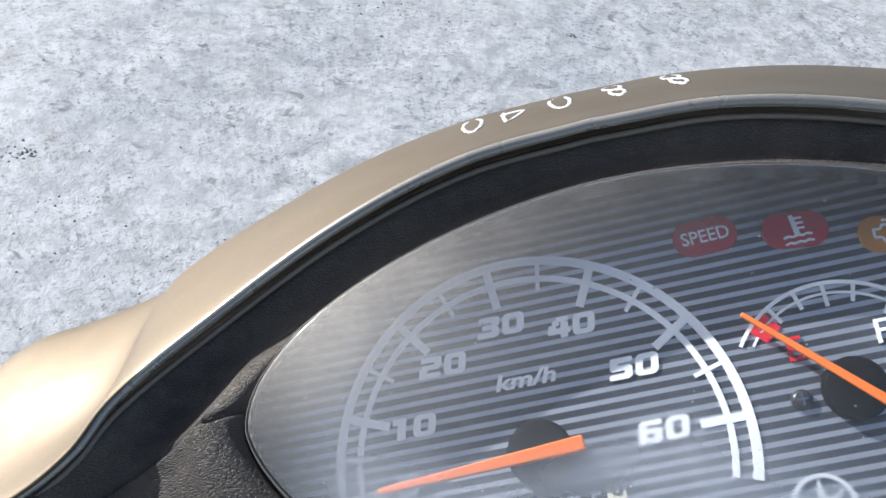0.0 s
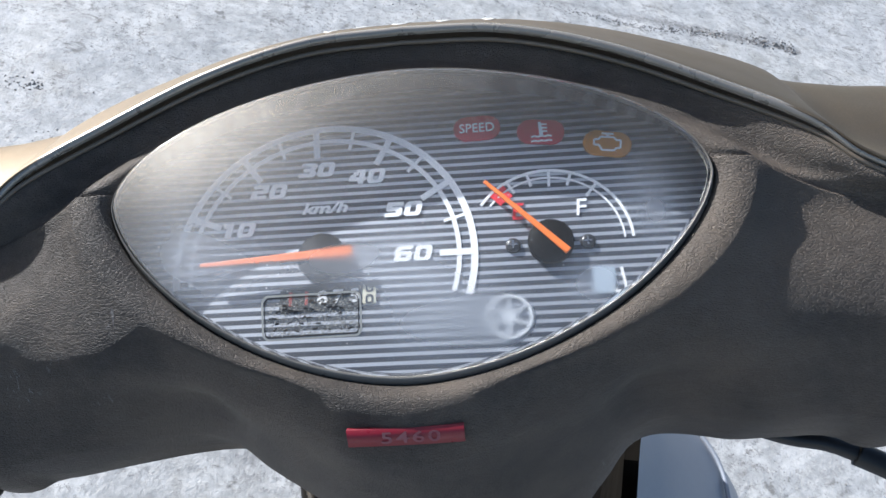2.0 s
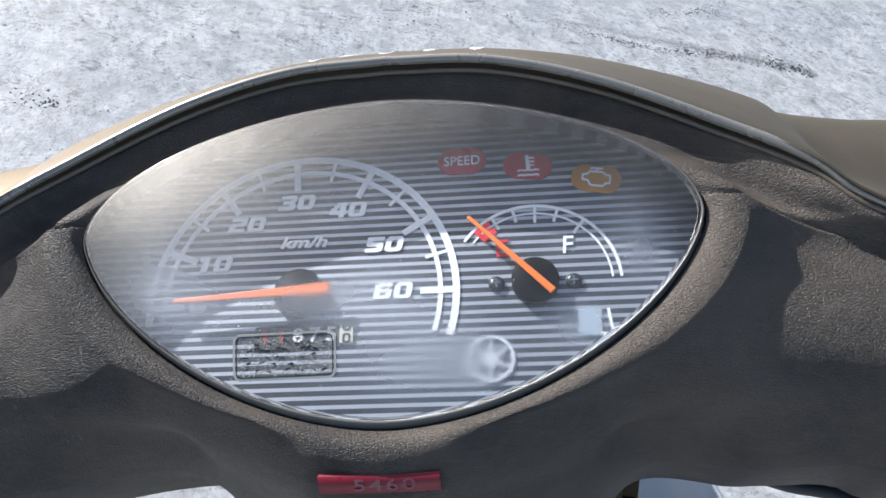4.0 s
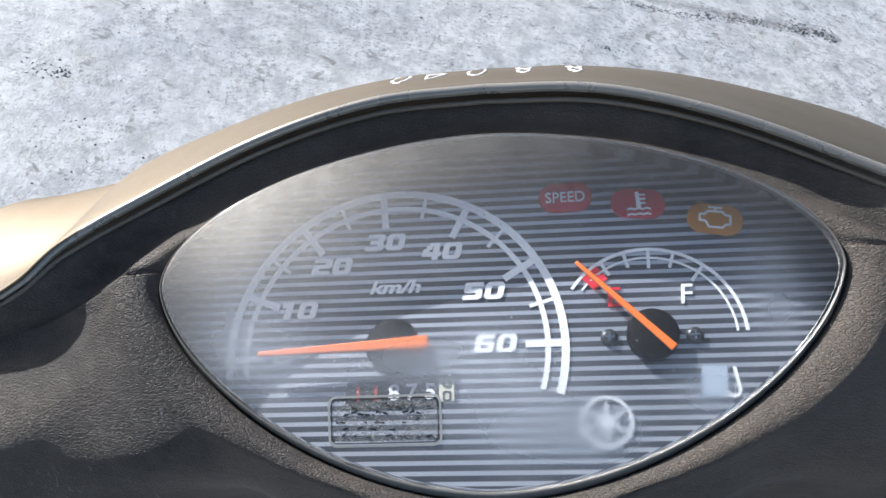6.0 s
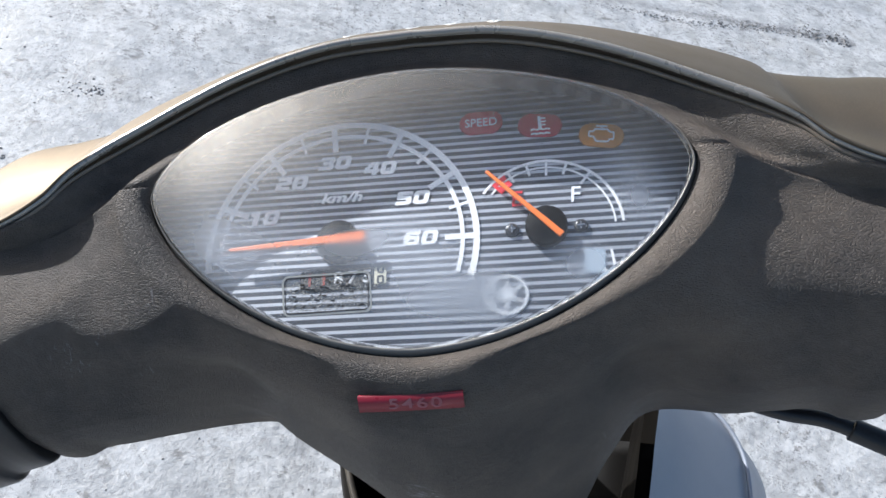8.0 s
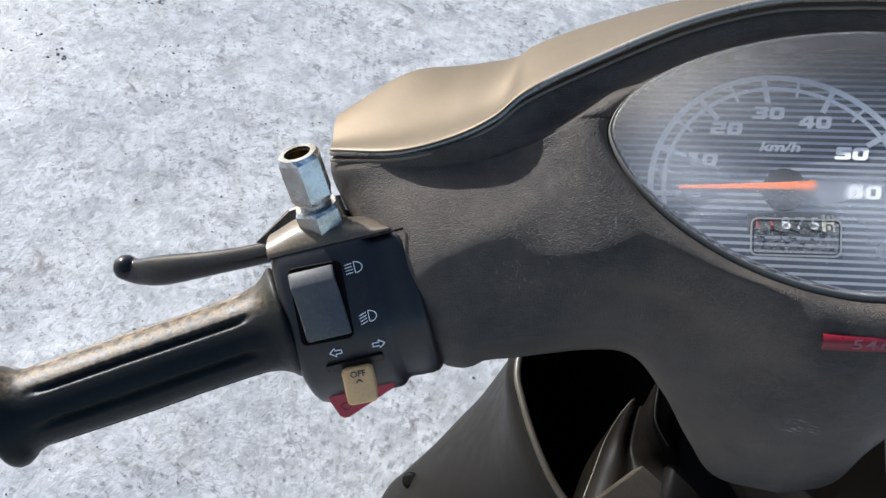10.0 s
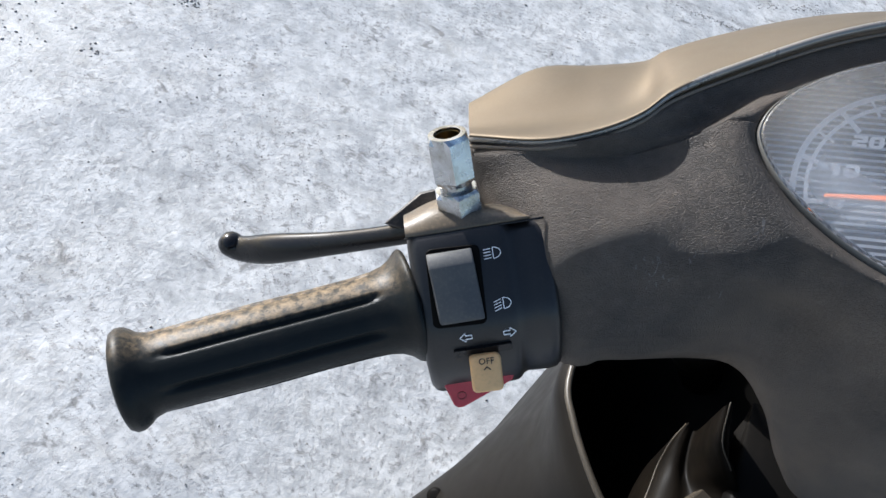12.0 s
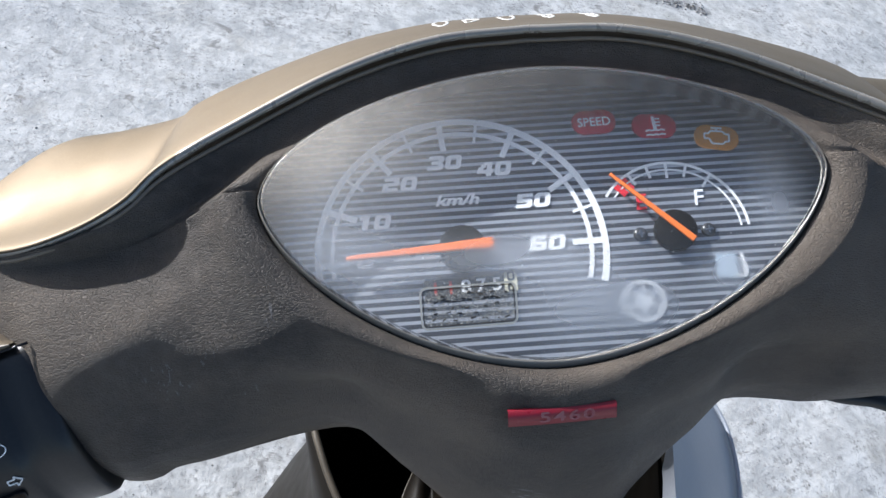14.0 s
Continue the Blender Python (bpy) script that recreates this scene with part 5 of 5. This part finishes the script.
def inner_panel():
    bm = bmesh.new()
    rows = []
    edge = spline([(0.085, 0.060, 0.715), (0.070, 0.015, 0.722), (0.059, -0.020, 0.738), (0.090, -0.014, 0.745), (0.116, -0.010, 0.748), (0.140, -0.018, 0.760), (0.165, -0.020, 0.79), (0.175, 0.040, 0.80)], 5)
    for p in edge:
        p = np.array(p)
        rows.append([wl(*q) for q in (np.array((0.10, 0.09, 0.72)), p * 0.5 + np.array((0.05, 0.045, 0.36)), p + (0, 0.004, 0.0), p + (0.0, -0.010, -0.010), p + (0.002, -0.06, -0.035), p + (0.004, -0.09, -0.22), p + (0, -0.08, -0.45))])
    grid(bm, rows)
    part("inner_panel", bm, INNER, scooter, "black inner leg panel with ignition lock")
    c, ax = np.array((0.117, -0.032, 0.742)), np.array((-0.05, -0.42, 0.9))
    ax = ax / np.linalg.norm(ax)
    path = [wl(*(c + ax * k)) for k in (-0.02, 0.003, 0.0045, 0.0045)]
    lock = part("ignition_lock", tube(bmesh.new(), path, [18.5, 18.0, 16.8, 15.8], 40), INNER, scooter, "round black ignition lock")
    path = [wl(*(c + ax * k)) for k in (0.0, 0.0065, 0.0075)]
    part("key_barrel", tube(bmesh.new(), path, [7.2, 6.8, 6.0], 24), SCREW, lock)
    a, b = (np.array(wl(*(c + ax * k))) for k in (0, 0.0055))
    n = Vector(b - a).normalized()
    _, s, u = frame_of(n, (0, 1, 0.3))
    m = Matrix.Identity(4)
    for k, v in enumerate((-s, u, n, Vector(b))):
        for r in range(3):
            m[r][k] = v[r]
    if m.to_3x3().determinant() < 0:
        for r in range(3):
            m[r][0] = -m[r][0]
    bm = lettering("OPEN", 3.4, Matrix.Translation((0, 11.6, 0.1)), 0.2)
    part("lettering", placed(bm, m), DIMPRINT, lock, smooth=False)
    bm = lettering("OFF", 3.2, Matrix.Rotation(radians(-62), 4, "Z") @ Matrix.Translation((0, 11.6, 0.1)), 0.2)
    part("lettering", placed(bm, m), DIMPRINT, lock, smooth=False)
    bm = lettering("LOCK", 3.2, Matrix.Rotation(radians(58), 4, "Z") @ Matrix.Translation((0, 11.6, 0.1)), 0.2)
    part("lettering", placed(bm, m), DIMPRINT, lock, smooth=False)


def inner_fairing():
    """A lobed dark plate in the pocket, folded up into a ridge beside the neck."""
    rim = [(0.022, -0.015, 0.684), (0.0331, 0.0175, 0.686), (0.0407, 0.0389, 0.686), (0.0519, 0.0607, 0.686), (0.0617, 0.0752, 0.690)]
    crest = [(0.034, -0.018, 0.700), (0.0432, 0.0134, 0.700), (0.0464, 0.0337, 0.700), (0.0545, 0.0550, 0.695), (0.0625, 0.0715, 0.693)]
    valley = [(0.050, -0.020, 0.704), (0.056, 0.012, 0.702), (0.056, 0.030, 0.700), (0.060, 0.048, 0.698), (0.0649, 0.0660, 0.700)]
    ridge = [(0.072, -0.028, 0.722), (0.074, 0.002, 0.728), (0.055, 0.009, 0.753), (0.037, 0.015, 0.773), (0.029, 0.028, 0.797)]
    far = [(0.095, -0.030, 0.700), (0.100, 0.002, 0.700), (0.095, 0.022, 0.700), (0.090, 0.042, 0.700), (0.090, 0.075, 0.700)]
    skirt = [(x + 0.004, y, z - 0.05) for x, y, z in rim]
    lines = [spline(c, 5) for c in (skirt, rim, crest, valley, ridge, far)]
    rows = [[wl(*q) for q in spline([c[k] for c in lines], 4)] for k in range(len(lines[0]))]
    bm = bmesh.new()
    grid(bm, rows)
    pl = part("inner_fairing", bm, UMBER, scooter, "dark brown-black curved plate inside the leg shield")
    # Thin lighter tubes stand in for light caught on the plate's rim and ridge.
    bm = tube(bmesh.new(), [wl(*q) for q in lines[1]], 0.55, 8)
    part("lit_edge_lip", bm, HOOK, pl)
    bm = tube(bmesh.new(), [wl(*q) for q in lines[4][10:]], 0.5, 8)
    part("lit_ridge_edge", bm, HOOK, pl)


def bag_hook():
    hk = new("bag_hook")
    hk.parent = scooter
    p = [np.array(q) for q in ((0.015, -0.026, 0.730), (0.047, 0.003, 0.732), (0.071, -0.013, 0.731), (0.040, -0.042, 0.726))]
    n = np.cross(p[1] - p[0], p[3] - p[0])
    n = n / np.linalg.norm(n) * (-1 if n[2] > 0 else 1)
    bm = bmesh.new()
    rows = [[wl(*(q + n * k)) for q in p] for k in (0.0, 0.012)]
    vs = grid(bm, rows, wrap_u=True)
    bm.faces.new(vs[0]), bm.faces.new(vs[1])
    add_bevel(part("flap", bm, HOOK, hk, "brown folded flap", smooth=False), 1.2, 2)
    q0, q1 = p[0] * 0.98 + p[1] * 0.02, p[0] * 0.27 + p[1] * 0.73
    q = [q0 - n * 0.002, q1 - n * 0.002, q1 + 0.8 * (p[2] - p[1]) - n * 0.002, q0 + 0.8 * (p[3] - p[0]) - n * 0.002]
    bm = bmesh.new()
    rows = [[wl(*(a + n * k)) for a in q] for k in (-0.003, 0.002)]
    vs = grid(bm, rows, wrap_u=True)
    bm.faces.new(vs[0]), bm.faces.new(vs[1])
    add_bevel(part("plate", bm, HOOK, hk, smooth=False), 0.8, 2)


def leg_shield_right():
    left = spline([(0.150, 0.060, 0.860), (0.140, 0.020, 0.860), (0.134, -0.009, 0.860), (0.129, -0.033, 0.860), (0.123, -0.071, 0.860), (0.118, -0.11, 0.855)], 5)
    ridge = spline([(0.190, 0.085, 0.795), (0.207, 0.070, 0.80), (0.219, 0.045, 0.80), (0.218, 0.011, 0.80), (0.208, -0.025, 0.80), (0.198, -0.07, 0.795)], 5)
    rows = []
    for a, b in zip(left, ridge):
        a, b = np.array(a), np.array(b)
        rows.append([wl(*p) for p in spline([a + (0.004, 0, 0), a * 0.55 + b * 0.45 + (0, 0, 0.006), b, b + (0.012, 0.004, -0.012), b + (0.060, 0.012, -0.10), b + (0.075, 0.02, -0.35), b + (0.03, 0.02, -0.62)], 4)])
    bm = bmesh.new()
    grid(bm, rows)
    sh = part("leg_shield", bm, SILVER, scooter, "pale blue-grey painted side of the leg shield")
    bm = bmesh.new()
    grid(bm, [[wl(*(np.array(a) + d)) for d in ((-0.002, 0, -0.006), (0.004, 0, -0.05), (0.03, 0.01, -0.16), (0.03, 0.01, -0.40))] for a in left])
    part("inner_wall", bm, INNER, sh)
    bm = tube(bmesh.new(), [wl(*(np.array(p) + (0.003, 0, 0.001))) for p in ridge], 1.4, 8)
    part("edge_bead", bm, SILVER, sh)


def cables():
    bm = tube(bmesh.new(), spline([(100, -56, -88), (123, -64, -90), (137, -67, -90), (147, -71, -90), (158, -77, -90), (185, -91, -86)], 6), 3.3, 12)
    part("brake_cable", bm, BLACK, scooter, "black brake cable under the handlebar cover")
    bm = tube(bmesh.new(), spline([(148, -71.5, -90), (152, -73.5, -90), (166, -81, -89), (188, -92.5, -86)], 4), 4.6, 14)
    part("cable_sleeve", bm, BLACK, scooter)


def front_wheel():
    w = new("front_wheel")
    w.parent = scooter
    c = np.array((0.23, 0.27, 0.215))
    ax = np.array((0.96, 0.20, -0.18))
    ax = ax / np.linalg.norm(ax)
    _, s, u = frame_of(ax, (0, 0, 1))
    s, u = np.array(tuple(s)), np.array(tuple(u))

    def ring(bm, big, small, sides=12):
        rows = []
        for q in np.linspace(0, 2 * math.pi, 48, endpoint=False):
            e = math.cos(q) * s + math.sin(q) * u
            rows.append([wl(*(c + e * (big + small * math.cos(k)) + ax * (small * 1.15 * math.sin(k)))) for k in np.linspace(0, 2 * math.pi, sides, endpoint=False)])
        grid(bm, rows, wrap_u=True, wrap_v=True)
        return bm

    part("tyre", ring(bmesh.new(), 0.172, 0.043), RUBBER, w, "black rubber front tyre standing on the snow")
    part("rim", ring(bmesh.new(), 0.125, 0.012), SCREW, w)
    bm = tube(bmesh.new(), [wl(*(c - ax * 0.05)), wl(*(c + ax * 0.05))], 28, 20)
    for k in range(5):
        q = 2 * math.pi * k / 5
        e = math.cos(q) * s + math.sin(q) * u
        tube(bm, [wl(*(c + e * 0.02)), wl(*(c + e * 0.125))], 10, 8)
    part("hub", bm, SCREW, w)
    bm = tube(bmesh.new(), [wl(0.02, 0.03, 0.95), wl(0.066, 0.14, 0.70), wl(*(c + (0.0, -0.02, 0.25)))], [20, 20, 22], 20)
    part("steering_column", bm, INNER, w)
    bm = tube(bmesh.new(), [wl(*(c + (0.0, -0.02, 0.25))), wl(*(c + ax * 0.075)), ], [16, 14], 14)
    tube(bm, [wl(*(c + (0.0, -0.02, 0.25))), wl(*(c - ax * 0.075))], [16, 14], 14)
    part("fork", bm, SCREW, w)


leg_shield_left()
inner_panel()
inner_fairing()
bag_hook()
leg_shield_right()
cables()
front_wheel()
